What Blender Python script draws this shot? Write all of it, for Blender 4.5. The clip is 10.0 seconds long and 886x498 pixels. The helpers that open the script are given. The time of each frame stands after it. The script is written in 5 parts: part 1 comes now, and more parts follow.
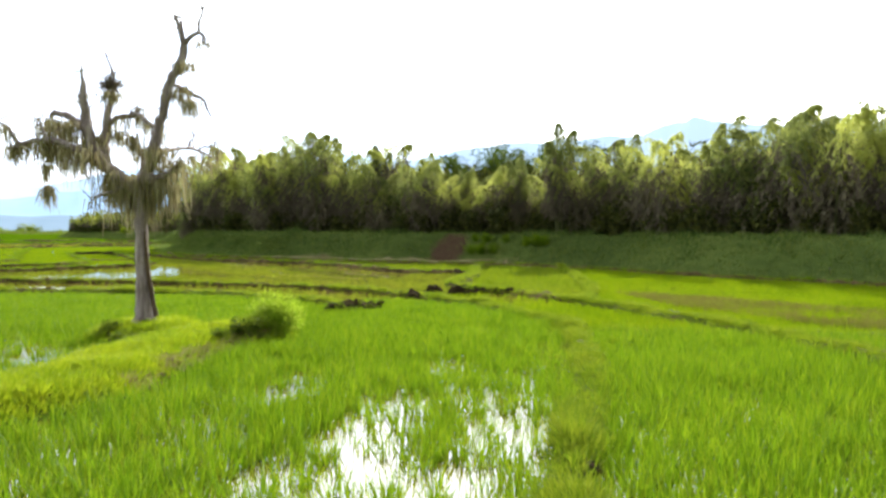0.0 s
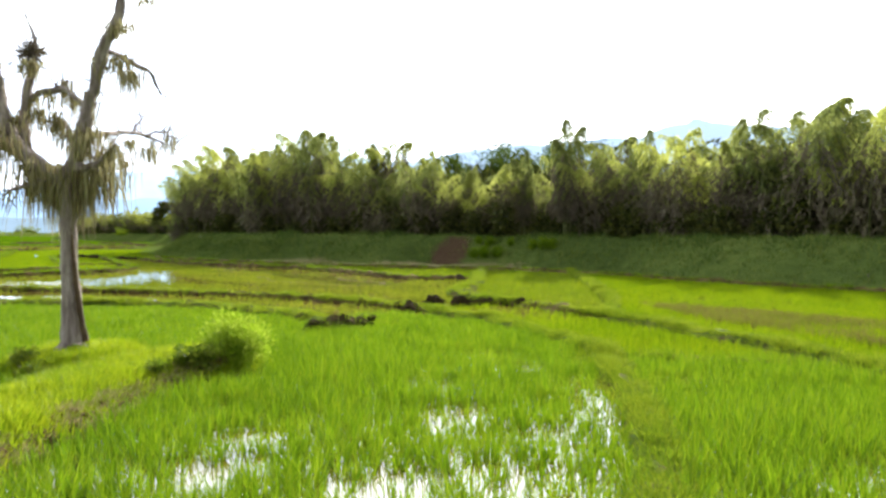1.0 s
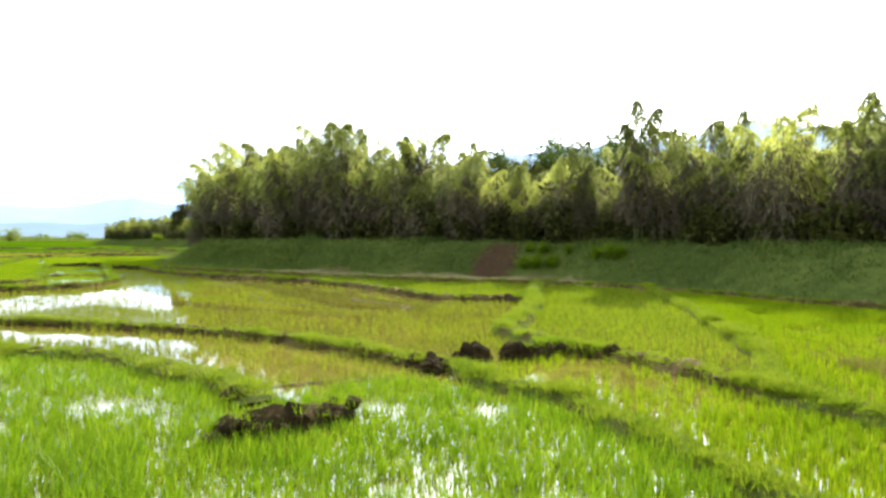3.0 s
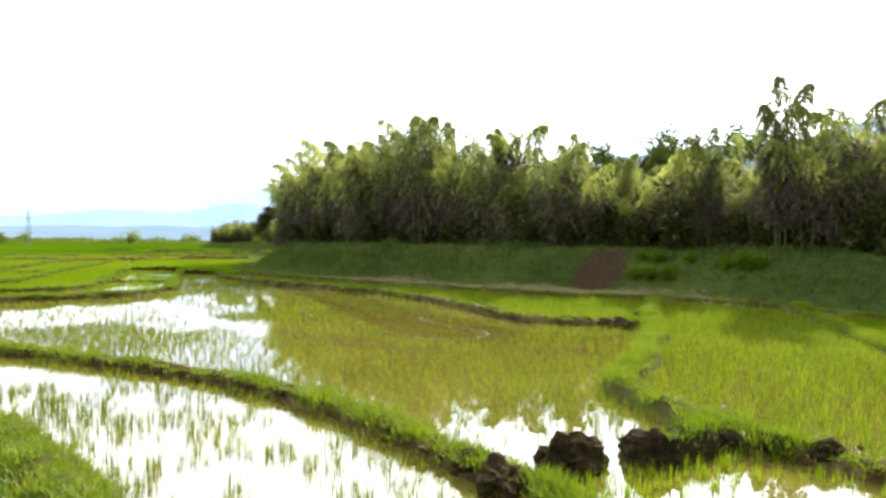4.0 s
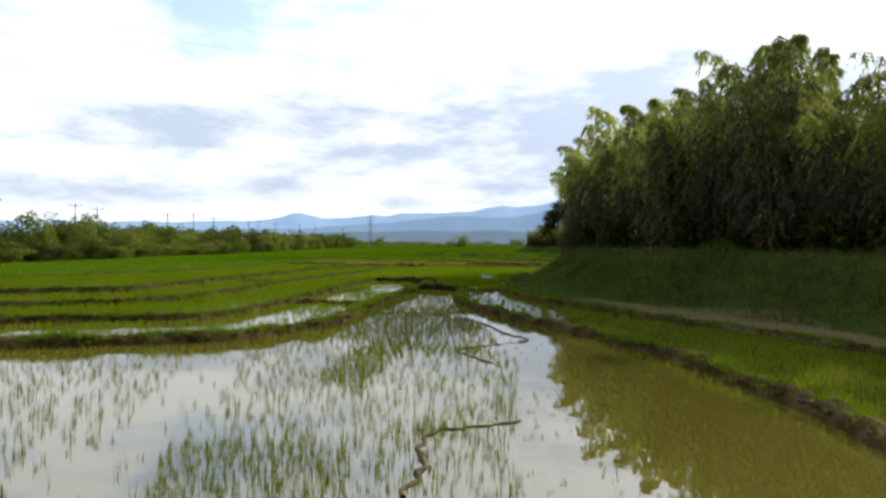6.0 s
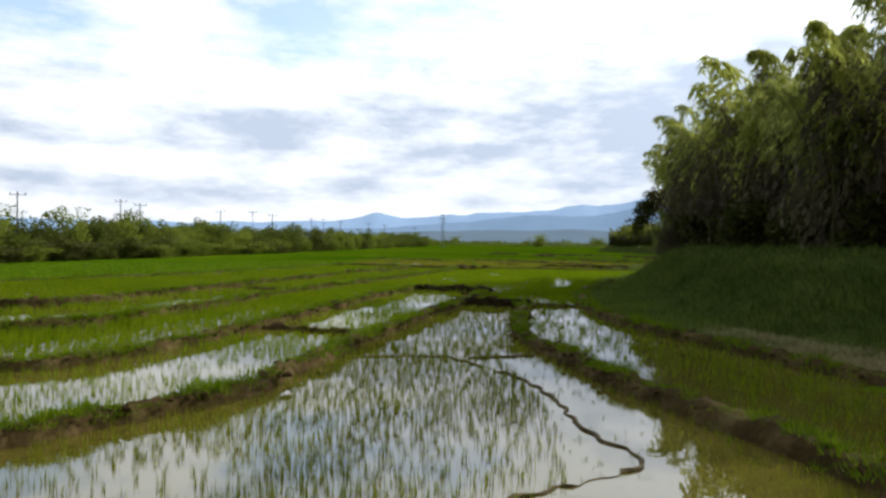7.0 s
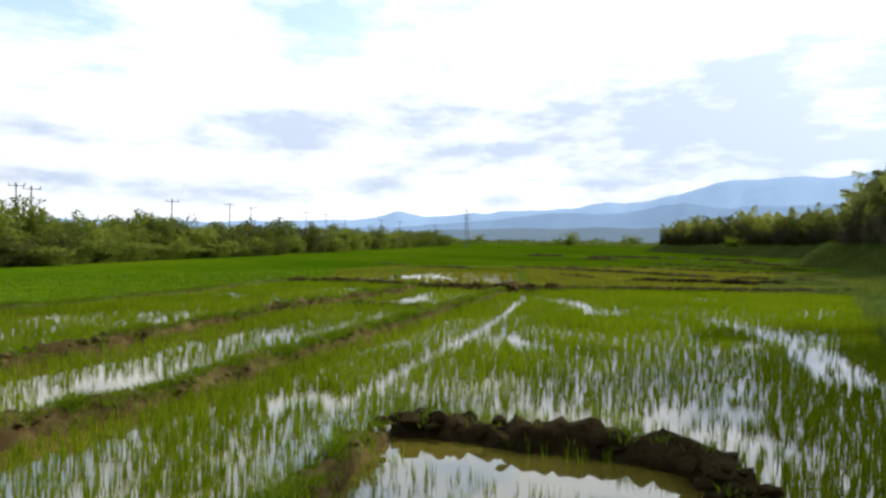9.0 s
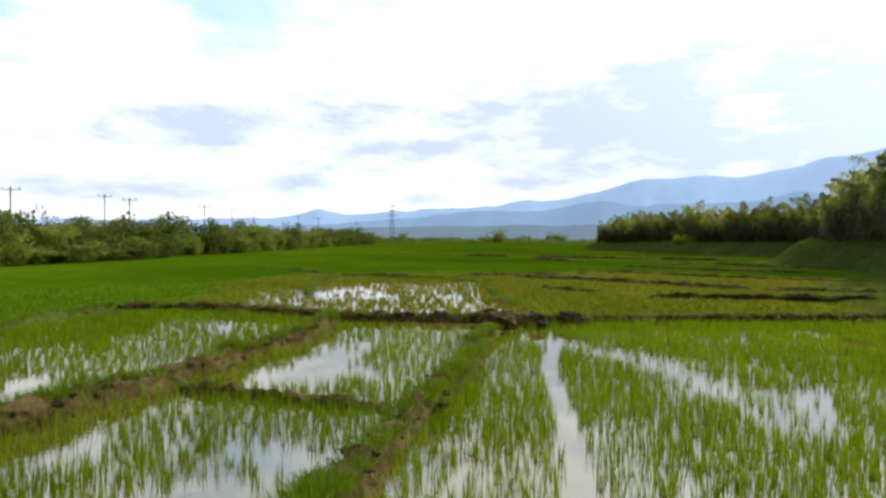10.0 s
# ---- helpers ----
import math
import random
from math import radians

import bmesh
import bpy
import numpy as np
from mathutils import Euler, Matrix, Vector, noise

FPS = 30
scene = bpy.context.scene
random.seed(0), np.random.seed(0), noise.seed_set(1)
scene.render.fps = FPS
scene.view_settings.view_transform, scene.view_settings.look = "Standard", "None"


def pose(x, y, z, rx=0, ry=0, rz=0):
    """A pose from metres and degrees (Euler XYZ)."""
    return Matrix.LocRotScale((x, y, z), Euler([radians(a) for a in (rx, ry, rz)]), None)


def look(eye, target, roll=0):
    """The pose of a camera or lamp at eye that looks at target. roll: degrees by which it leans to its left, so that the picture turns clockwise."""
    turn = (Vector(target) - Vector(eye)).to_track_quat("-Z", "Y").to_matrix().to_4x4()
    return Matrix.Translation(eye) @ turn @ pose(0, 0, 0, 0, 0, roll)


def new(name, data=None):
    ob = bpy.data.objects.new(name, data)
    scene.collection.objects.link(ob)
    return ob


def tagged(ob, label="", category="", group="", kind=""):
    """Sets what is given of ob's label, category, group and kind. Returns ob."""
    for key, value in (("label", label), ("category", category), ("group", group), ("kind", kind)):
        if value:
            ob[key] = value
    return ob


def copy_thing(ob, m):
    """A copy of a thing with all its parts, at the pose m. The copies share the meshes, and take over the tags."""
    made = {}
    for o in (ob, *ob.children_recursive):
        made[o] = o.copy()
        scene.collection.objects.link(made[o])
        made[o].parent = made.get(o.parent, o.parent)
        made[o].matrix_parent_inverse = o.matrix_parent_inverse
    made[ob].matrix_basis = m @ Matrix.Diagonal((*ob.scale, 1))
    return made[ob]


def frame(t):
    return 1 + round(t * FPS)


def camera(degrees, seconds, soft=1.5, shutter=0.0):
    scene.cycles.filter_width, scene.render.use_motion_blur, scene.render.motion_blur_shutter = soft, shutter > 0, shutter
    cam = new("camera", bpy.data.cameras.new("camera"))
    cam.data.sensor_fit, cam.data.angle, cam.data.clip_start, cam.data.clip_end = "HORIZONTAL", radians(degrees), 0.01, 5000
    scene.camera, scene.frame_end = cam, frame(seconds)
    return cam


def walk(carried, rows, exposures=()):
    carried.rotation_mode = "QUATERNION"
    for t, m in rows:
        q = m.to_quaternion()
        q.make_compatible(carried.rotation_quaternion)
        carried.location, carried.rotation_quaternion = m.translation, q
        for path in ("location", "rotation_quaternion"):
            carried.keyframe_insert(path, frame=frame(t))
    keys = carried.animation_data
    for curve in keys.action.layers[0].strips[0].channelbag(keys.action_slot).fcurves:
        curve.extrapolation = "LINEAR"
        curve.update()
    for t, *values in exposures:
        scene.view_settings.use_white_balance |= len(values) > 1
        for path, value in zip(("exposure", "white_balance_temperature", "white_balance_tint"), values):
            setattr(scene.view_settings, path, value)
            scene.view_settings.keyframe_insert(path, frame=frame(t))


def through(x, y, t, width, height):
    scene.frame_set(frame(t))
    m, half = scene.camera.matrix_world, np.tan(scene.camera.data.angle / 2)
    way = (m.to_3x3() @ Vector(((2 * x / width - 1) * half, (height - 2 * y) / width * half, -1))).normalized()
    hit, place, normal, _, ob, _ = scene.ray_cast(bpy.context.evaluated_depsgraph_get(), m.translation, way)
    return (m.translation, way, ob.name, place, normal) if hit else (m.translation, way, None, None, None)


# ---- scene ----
cam = camera(66.3, 10.0, soft=2.8)
METRES, EYE, TILT, LEAN, TURN = 107.142, 3.0, 0.0, 0.0, 0.0
ROWS = [
    (0.0, 0.0, 0.0, 0.0, 0.01, -1.35, -0.45),
    (0.5, -0.0003, 0.0177, 0.0002, 0.03, -1.25, -0.46),
    (1.0, -0.0005, 0.0362, 0.0004, 0.06, -1.18, -0.45),
    (1.5, -0.0008, 0.0575, 0.0005, 0.1, -1.08, -0.42),
    (2.0, -0.0011, 0.0815, 0.0006, 0.27, -0.99, -0.4),
    (3.5, -0.0008, 0.1694, 0.002, 7.23, -0.66, -0.57),
    (4.0, -0.0025, 0.2059, 0.0023, 12.01, -0.56, -0.74),
    (4.5, -0.0059, 0.2463, 0.0028, 18.18, -0.54, -0.76),
    (5.0, -0.0145, 0.2918, 0.0031, 25.43, -0.52, -0.87),
    (5.5, -0.0294, 0.3437, 0.0029, 33.15, -0.5, -0.87),
    (6.0, -0.0541, 0.3981, 0.0028, 39.21, -0.58, -0.87),
    (7.5, -0.1696, 0.5502, 0.0012, 47.76, -0.76, -0.88),
    (8.0, -0.225, 0.6029, 0.0012, 49.32, -0.79, -0.82),
    (8.5, -0.2829, 0.6551, 0.0013, 49.57, -0.81, -0.8),
    (9.0, -0.3451, 0.7076, 0.0011, 47.69, -0.85, -0.73),
    (9.5, -0.4082, 0.7585, 0.0016, 44.45, -0.91, -0.61),
    (10.0, -0.4722, 0.8145, 0.0013, 41.08, -0.96, -0.47),
]
walk(cam, [(t, pose(0, 0, EYE, TILT, LEAN, TURN) @ pose(METRES * x, METRES * y, METRES * z, 90 + pitch, roll, yaw)) for t, x, y, z, yaw, pitch, roll in ROWS],
     exposures=[(0.0, 0.92), (2.0, 1.08), (3.5, 1.2), (4.0, 0.95), (4.5, 0.5), (5.5, -0.28), (6.5, -0.6), (7.5, -0.55), (8.5, -0.46), (10, -0.4)])

# ---- world and sun ----
SUN_AZ, SUN_EL = -16.0, 30.5     # degrees to the left of +y, and above the horizon
S = Vector((-math.sin(radians(SUN_AZ)) * math.cos(radians(SUN_EL)), math.cos(radians(SUN_AZ)) * math.cos(radians(SUN_EL)), math.sin(radians(SUN_EL))))
world = bpy.data.worlds.new("sky")
world.use_nodes = True
scene.world = world


class Nodes:
    """Short hand for a node tree."""
    def __init__(self, tree):
        self.t = tree
        tree.nodes.clear()

    def add(self, kind, **values):
        n = self.t.nodes.new(kind)
        for k, v in values.items():
            if k in n.inputs:
                self.set(n.inputs[k], v)
            else:
                setattr(n, k, v)
        return n

    def set(self, socket, v):
        if isinstance(v, bpy.types.NodeSocket):
            self.t.links.new(v, socket)
        else:
            socket.default_value = v

    def math(self, op, a, b=0.0, clamp=False):
        n = self.t.nodes.new("ShaderNodeMath")
        n.operation, n.use_clamp = op, clamp
        self.set(n.inputs[0], a)
        self.set(n.inputs[1], b)
        return n.outputs[0]

    def mix(self, f, a, b):
        n = self.t.nodes.new("ShaderNodeMix")
        n.data_type = "RGBA"
        self.set(n.inputs[0], f)
        self.set(n.inputs[6], a)
        self.set(n.inputs[7], b)
        return n.outputs[2]

    def noise(self, vec, scale, detail=3.0, rough=0.5):
        n = self.add("ShaderNodeTexNoise", Scale=scale, Detail=detail, Roughness=rough)
        if vec is not None:
            self.t.links.new(vec, n.inputs["Vector"])
        return n.outputs["Fac"]

    def ramp(self, f, stops):
        n = self.t.nodes.new("ShaderNodeValToRGB")
        while len(n.color_ramp.elements) < len(stops):
            n.color_ramp.elements.new(0.5)
        for e, (p, c) in zip(n.color_ramp.elements, stops):
            e.position = p
            e.color = (c, c, c, 1) if isinstance(c, (int, float)) else (*c, 1)
        self.set(n.inputs[0], f)
        return n.outputs[0]


w = Nodes(world.node_tree)
way = w.add("ShaderNodeTexCoord").outputs["Generated"]
sep = w.add("ShaderNodeSeparateXYZ", Vector=way)
up = w.math("MAXIMUM", sep.outputs[2], 0.0)
flat = w.math("SQRT", w.math("SUBTRACT", 1.0, w.math("MULTIPLY", sep.outputs[2], sep.outputs[2])))
azimuth = w.math("MULTIPLY", w.math("ARCTAN2", w.math("MULTIPLY", sep.outputs[0], -1.0), sep.outputs[1]), 57.2958)
height = w.math("MULTIPLY", w.math("ARCTAN2", sep.outputs[2], flat), 57.2958)
place = w.add("ShaderNodeCombineXYZ", X=azimuth, Y=height, Z=0.0).outputs[0]
streaks = w.add("ShaderNodeCombineXYZ", X=w.math("MULTIPLY", azimuth, 0.16), Y=w.math("MULTIPLY", height, 0.52), Z=3.7).outputs[0]
billow = w.noise(streaks, 1.0, 8.0, 0.63)


def banks(spots):
    """Where banks of cloud lie: azimuth to the left of +y, height, half width, half height in degrees, weight."""
    total = None
    for a, e, ha, he, weight in spots:
        off = w.add("ShaderNodeVectorMath", operation="SUBTRACT", Vector=place)
        off.inputs[1].default_value = (a, e, 0)
        size = w.add("ShaderNodeVectorMath", operation="DIVIDE", Vector=off.outputs[0])
        size.inputs[1].default_value = (ha * 2.1, he * 2.1, 1)
        far = w.add("ShaderNodeVectorMath", operation="LENGTH", Vector=size.outputs[0])
        v = w.math("MULTIPLY", w.math("SUBTRACT", 1.0, far.outputs["Value"], True), weight)
        total = v if total is None else w.math("MAXIMUM", total, v)
    return total


GREY = [(62, 8.6, 8, 1.8, 1), (50.5, 9.7, 5, 2.4, 1), (44, 7.6, 9, 1.7, 1), (36, 9.6, 7, 3, 0.85), (25, 8.7, 13, 5.4, 1.3), (10, 9, 11, 5.5, 1.4), (64, 3.3, 6, 0.9, 0.95), (72, 3.4, 5, 1.1, 0.95),
        (79, 4.0, 5, 0.9, 0.95), (80, 7.6, 5, 0.8, 0.8), (53, 4.2, 5, 0.8, 0.8), (41, 3.2, 5, 0.7, 0.7), (88, 6.0, 6, 2.0, 0.9), (75, 11.5, 5, 1.0, 0.6), (34, 5.6, 6, 0.8, 0.8)]
HOLES = [(57, 17.8, 7, 3.2, 1), (47, 18.6, 5, 2.4, 0.9), (79, 16.5, 8, 3.0, 1), (6, 17.5, 4, 4, 0.8), (95, 22, 12, 5, 1), (66, 30, 12, 5, 1), (30, 34, 10, 5, 0.9)]
rough_sky = w.math("MULTIPLY", w.math("SUBTRACT", billow, 0.5), 2.5)
under = w.ramp(w.math("ADD", banks(GREY), rough_sky), [(0.18, 0.0), (0.95, 1.0)])
hole = w.ramp(w.math("ADD", banks(HOLES), w.math("MULTIPLY", rough_sky, 0.6)), [(0.30, 0.0), (0.85, 1.0)])
cover = w.math("SUBTRACT", 1.0, w.math("MULTIPLY", hole, 0.85))
facing = w.add("ShaderNodeVectorMath", operation="DOT_PRODUCT")
w.t.links.new(way, facing.inputs[0])
facing.inputs[1].default_value = S
toward = w.math("MAXIMUM", facing.outputs["Value"], 0.0)
near_sun = w.math("POWER", toward, 6.0)
bright_side = w.add("ShaderNodeVectorMath", operation="DOT_PRODUCT")
w.t.links.new(way, bright_side.inputs[0])
bright_side.inputs[1].default_value = (-0.5, 0.866, 0.0)
thin = w.ramp(bright_side.outputs["Value"], [(0.0, 0.0), (0.7, 1.0)])
cloud = w.mix(under, (0.95, 1.0, 1.07, 1), (0.53, 0.615, 0.76, 1))
glow = w.math("ADD", w.math("MULTIPLY", w.math("MULTIPLY", thin, up), 0.5), w.math("ADD", w.math("ADD", w.math("MULTIPLY", near_sun, 1.2), w.math("MULTIPLY", thin, 1.22)), 0.42))
cloud = w.add("ShaderNodeVectorMath", operation="SCALE", Vector=cloud, Scale=glow).outputs[0]
sky = w.add("ShaderNodeTexSky", sky_type="NISHITA", sun_disc=False, sun_elevation=radians(SUN_EL), sun_rotation=radians(-SUN_AZ), air_density=1.0, dust_density=1.5)
clear = w.add("ShaderNodeVectorMath", operation="SCALE", Vector=sky.outputs[0], Scale=0.40).outputs[0]
back = w.add("ShaderNodeBackground", Color=w.mix(cover, clear, cloud), Strength=1.0)
w.t.links.new(back.outputs[0], w.add("ShaderNodeOutputWorld").inputs["Surface"])

sun = new("sun", bpy.data.lights.new("sun", "SUN"))
sun.data.energy, sun.data.angle, sun.data.color = 5.0, radians(1.5), (1.0, 0.93, 0.80)
sun.matrix_world = look(S * 100, (0, 0, 0))


# ---- materials ----
def material(name):
    m = bpy.data.materials.new(name)
    m.use_nodes = True
    return m, Nodes(m.node_tree)


def finish(n, shader):
    n.t.links.new(shader, n.add("ShaderNodeOutputMaterial").inputs["Surface"])


def where(n):
    return n.add("ShaderNodeNewGeometry").outputs["Position"]


def leafy(name, stops, through=0.45, scale=0.25, gloss=0.006, rough=0.5, tint=0.35, clump_share=0.0, leaf_share=0.55):
    """Thin leaves: diffuse, light that comes through, a little gloss; colour by leaf and by place."""
    m, n = material(name)
    geo = n.add("ShaderNodeNewGeometry")
    f = n.math("ADD", n.math("MULTIPLY", geo.outputs["Random Per Island"], leaf_share - clump_share * leaf_share * 1.1), n.math("MULTIPLY", n.noise(geo.outputs["Position"], scale, 3.0), 0.55 - clump_share * 0.4))
    if clump_share:
        f = n.math("ADD", f, n.math("MULTIPLY", n.add("ShaderNodeObjectInfo").outputs["Random"], clump_share))
    col = n.ramp(f, stops)
    d = n.add("ShaderNodeBsdfDiffuse", Color=col).outputs[0]
    warm = n.mix(tint, col, (0.24, 0.42, 0.006, 1))
    tr = n.add("ShaderNodeBsdfTranslucent", Color=warm).outputs[0]
    a = n.add("ShaderNodeMixShader", Fac=through)
    n.t.links.new(d, a.inputs[1])
    n.t.links.new(tr, a.inputs[2])
    g = n.add("ShaderNodeBsdfGlossy", Color=(0.8, 0.85, 0.8, 1), Roughness=rough).outputs[0]
    fr = n.math("MULTIPLY", n.add("ShaderNodeFresnel", IOR=1.35).outputs[0], gloss * 4)
    b = n.add("ShaderNodeMixShader", Fac=fr)
    n.t.links.new(a.outputs[0], b.inputs[1])
    n.t.links.new(g, b.inputs[2])
    finish(n, b.outputs[0])
    return m


def rough_solid(name, stops, scale=2.0, fine=18.0, bump=0.4, rough=0.9, detail=5.0, spec=0.2, stretch=(1, 1, 1)):
    """Soil, bark, stone and the like: colour at two scales, relief."""
    m, n = material(name)
    tex = n.add("ShaderNodeTexCoord").outputs["Object"]
    tex = n.add("ShaderNodeVectorMath", operation="MULTIPLY", Vector=tex).outputs[0]
    tex.node.inputs[1].default_value = stretch
    a, b = n.noise(tex, scale, detail), n.noise(tex, fine, 4.0, 0.6)
    col = n.ramp(n.math("ADD", n.math("MULTIPLY", a, 0.65), n.math("MULTIPLY", b, 0.35)), stops)
    bu = n.add("ShaderNodeBump", Strength=bump, Distance=0.05, Height=n.math("ADD", n.math("MULTIPLY", a, 0.5), b))
    p = n.add("ShaderNodeBsdfPrincipled", Roughness=rough, Normal=bu.outputs[0])
    n.t.links.new(col, p.inputs["Base Color"])
    p.inputs["Specular IOR Level"].default_value = spec
    finish(n, p.outputs[0])
    return m


RICE = leafy("rice_leaf", [(0.25, (0.044, 0.108, 0.005)), (0.5, (0.106, 0.198, 0.008)), (0.8, (0.225, 0.30, 0.014))], scale=0.7, tint=0.26)
RICE_YOUNG = leafy("young_rice_leaf", [(0.25, (0.062, 0.115, 0.003)), (0.5, (0.122, 0.19, 0.004)), (0.8, (0.23, 0.27, 0.007))], through=0.5, tint=0.25)
RICE_MID = leafy("mid_rice_leaf", [(0.25, (0.055, 0.095, 0.005)), (0.5, (0.115, 0.165, 0.008)), (0.8, (0.21, 0.245, 0.012))], tint=0.22)
RICE_THIN = leafy("thin_rice_leaf", [(0.25, (0.06, 0.085, 0.006)), (0.5, (0.12, 0.15, 0.010)), (0.8, (0.24, 0.24, 0.025))], tint=0.15)
GRASS = leafy("bund_grass", [(0.25, (0.045, 0.10, 0.004)), (0.5, (0.10, 0.175, 0.006)), (0.8, (0.21, 0.27, 0.010))], scale=0.8, tint=0.25)
BANK_GRASS = leafy("bank_grass", [(0.25, (0.046, 0.080, 0.021)), (0.5, (0.092, 0.145, 0.033)), (0.8, (0.21, 0.24, 0.06))], through=0.35, scale=0.22, tint=0.15)
STRAW = leafy("dry_straw", [(0.25, (0.16, 0.13, 0.06)), (0.5, (0.28, 0.22, 0.11)), (0.8, (0.36, 0.33, 0.15))], through=0.3, tint=0.0)
STUBBLE = leafy("brown_stubble", [(0.25, (0.085, 0.07, 0.02)), (0.5, (0.15, 0.125, 0.035)), (0.8, (0.22, 0.20, 0.05))], through=0.35, tint=0.1)
BAMBOO_LEAF = leafy("bamboo_leaf", [(0.22, (0.115, 0.138, 0.055)), (0.42, (0.27, 0.297, 0.088)), (0.66, (0.51, 0.535, 0.135))], through=0.62, scale=0.3, tint=0.06, clump_share=0.4, leaf_share=0.36)
# Brown lower bamboo leaves, with the grove's shade put into their colour too.
BAMBOO_DRY_SHADED = leafy("dry_shaded_bamboo_leaf", [(0.25, (0.088, 0.070, 0.058)), (0.5, (0.145, 0.12, 0.09)), (0.8, (0.24, 0.215, 0.125))], through=0.25, scale=0.2, tint=0.03, clump_share=0.2, leaf_share=0.4)
FAR_BAMBOO = leafy("far_bamboo_leaf", [(0.22, (0.065, 0.085, 0.026)), (0.42, (0.21, 0.235, 0.05)), (0.66, (0.44, 0.455, 0.09))], through=0.55, scale=0.1, tint=0.05, clump_share=0.4, leaf_share=0.3)
SUNNY = leafy("sunlit_bush_leaf", [(0.25, (0.16, 0.25, 0.016)), (0.5, (0.26, 0.36, 0.026)), (0.8, (0.38, 0.45, 0.06))], through=0.58, scale=0.8, tint=0.2)
YELLOW_GRASS = leafy("sunny_grass", [(0.25, (0.065, 0.115, 0.008)), (0.5, (0.14, 0.195, 0.012)), (0.8, (0.27, 0.30, 0.025))], through=0.5, scale=0.6, tint=0.2)
MOUND_GRASS = leafy("mound_grass", [(0.25, (0.10, 0.17, 0.007)), (0.5, (0.22, 0.285, 0.011)), (0.8, (0.39, 0.42, 0.02))], through=0.58, scale=0.6, tint=0.25)
PALE_STRAW = leafy("pale_straw", [(0.25, (0.25, 0.22, 0.10)), (0.5, (0.38, 0.33, 0.17)), (0.8, (0.50, 0.44, 0.25))], through=0.4, tint=0.0)
OLIVE_GRASS = leafy("thin_olive_rice", [(0.25, (0.10, 0.115, 0.006)), (0.5, (0.19, 0.19, 0.012)), (0.8, (0.30, 0.27, 0.03))], scale=0.1, tint=0.1)
HEDGE_LEAF = leafy("hedge_leaf", [(0.2, (0.10, 0.075, 0.036)), (0.42, (0.115, 0.145, 0.03)), (0.7, (0.28, 0.32, 0.055))], through=0.4, scale=0.3, tint=0.2, clump_share=0.45, leaf_share=0.4)
# A darker shrub leaf: shade at the foot of the wood is in its colour.
SHADE_LEAF = leafy("shaded_undergrowth_leaf", [(0.25, (0.032, 0.034, 0.014)), (0.5, (0.06, 0.065, 0.022)), (0.8, (0.12, 0.125, 0.03))], through=0.2, scale=0.3, tint=0.1)
RISE_LEAF = leafy("broad_tree_leaf", [(0.25, (0.03, 0.05, 0.014)), (0.5, (0.06, 0.09, 0.02)), (0.8, (0.12, 0.16, 0.03))], through=0.3, scale=0.3, tint=0.15)
SHRUB_LEAF = leafy("shrub_leaf", [(0.25, (0.055, 0.085, 0.014)), (0.5, (0.11, 0.14, 0.02)), (0.8, (0.22, 0.23, 0.035))], through=0.4, scale=0.3)
MOSS = leafy("hanging_moss", [(0.25, (0.13, 0.11, 0.055)), (0.5, (0.25, 0.22, 0.115)), (0.8, (0.42, 0.385, 0.22))], through=0.35, scale=1.5, gloss=0.002, tint=0.0)
MUD = rough_solid("wet_mud", [(0.3, (0.030, 0.020, 0.012)), (0.5, (0.075, 0.050, 0.028)), (0.7, (0.14, 0.10, 0.055))], 1.2, 9.0, 0.8, 0.8)
DEBRIS = rough_solid("straw_debris", [(0.3, (0.05, 0.038, 0.022)), (0.5, (0.13, 0.10, 0.055)), (0.7, (0.24, 0.19, 0.11))], 3.0, 14.0, 0.6, 0.9)
DARK_MUD = rough_solid("dug_mud", [(0.3, (0.015, 0.011, 0.005)), (0.5, (0.037, 0.028, 0.013)), (0.7, (0.072, 0.056, 0.026))], 1.6, 10.0, 0.9, 0.95, spec=0.02)
BROWN = rough_solid("dry_brown_soil", [(0.3, (0.030, 0.021, 0.008)), (0.5, (0.078, 0.055, 0.022)), (0.6, (0.15, 0.108, 0.05)), (0.68, (0.075, 0.10, 0.015))], 1.1, 8.0, 0.9, 0.95, spec=0.05)
SOIL = rough_solid("bund_soil", [(0.3, (0.04, 0.034, 0.014)), (0.45, (0.085, 0.07, 0.026)), (0.6, (0.07, 0.11, 0.015)), (0.75, (0.12, 0.16, 0.022))], 0.9, 8.0, 0.7, 0.95, spec=0.05)
BARK = rough_solid("weathered_bark", [(0.3, (0.07, 0.052, 0.047)), (0.46, (0.23, 0.185, 0.172)), (0.66, (0.46, 0.40, 0.375))], 2.0, 11.0, 0.9, 0.85, stretch=(3, 3, 0.5))
CULM = rough_solid("bamboo_culm", [(0.3, (0.05, 0.06, 0.02)), (0.5, (0.11, 0.12, 0.04)), (0.7, (0.19, 0.18, 0.08))], 1.0, 6.0, 0.2, 0.5)
WOOD = rough_solid("grey_pole_wood", [(0.3, (0.08, 0.07, 0.06)), (0.7, (0.2, 0.18, 0.16))], 2.0, 12.0, 0.3, 0.8)
STEEL = rough_solid("galvanised_steel", [(0.3, (0.16, 0.17, 0.18)), (0.7, (0.28, 0.29, 0.30))], 2.0, 12.0, 0.1, 0.55, spec=0.5)


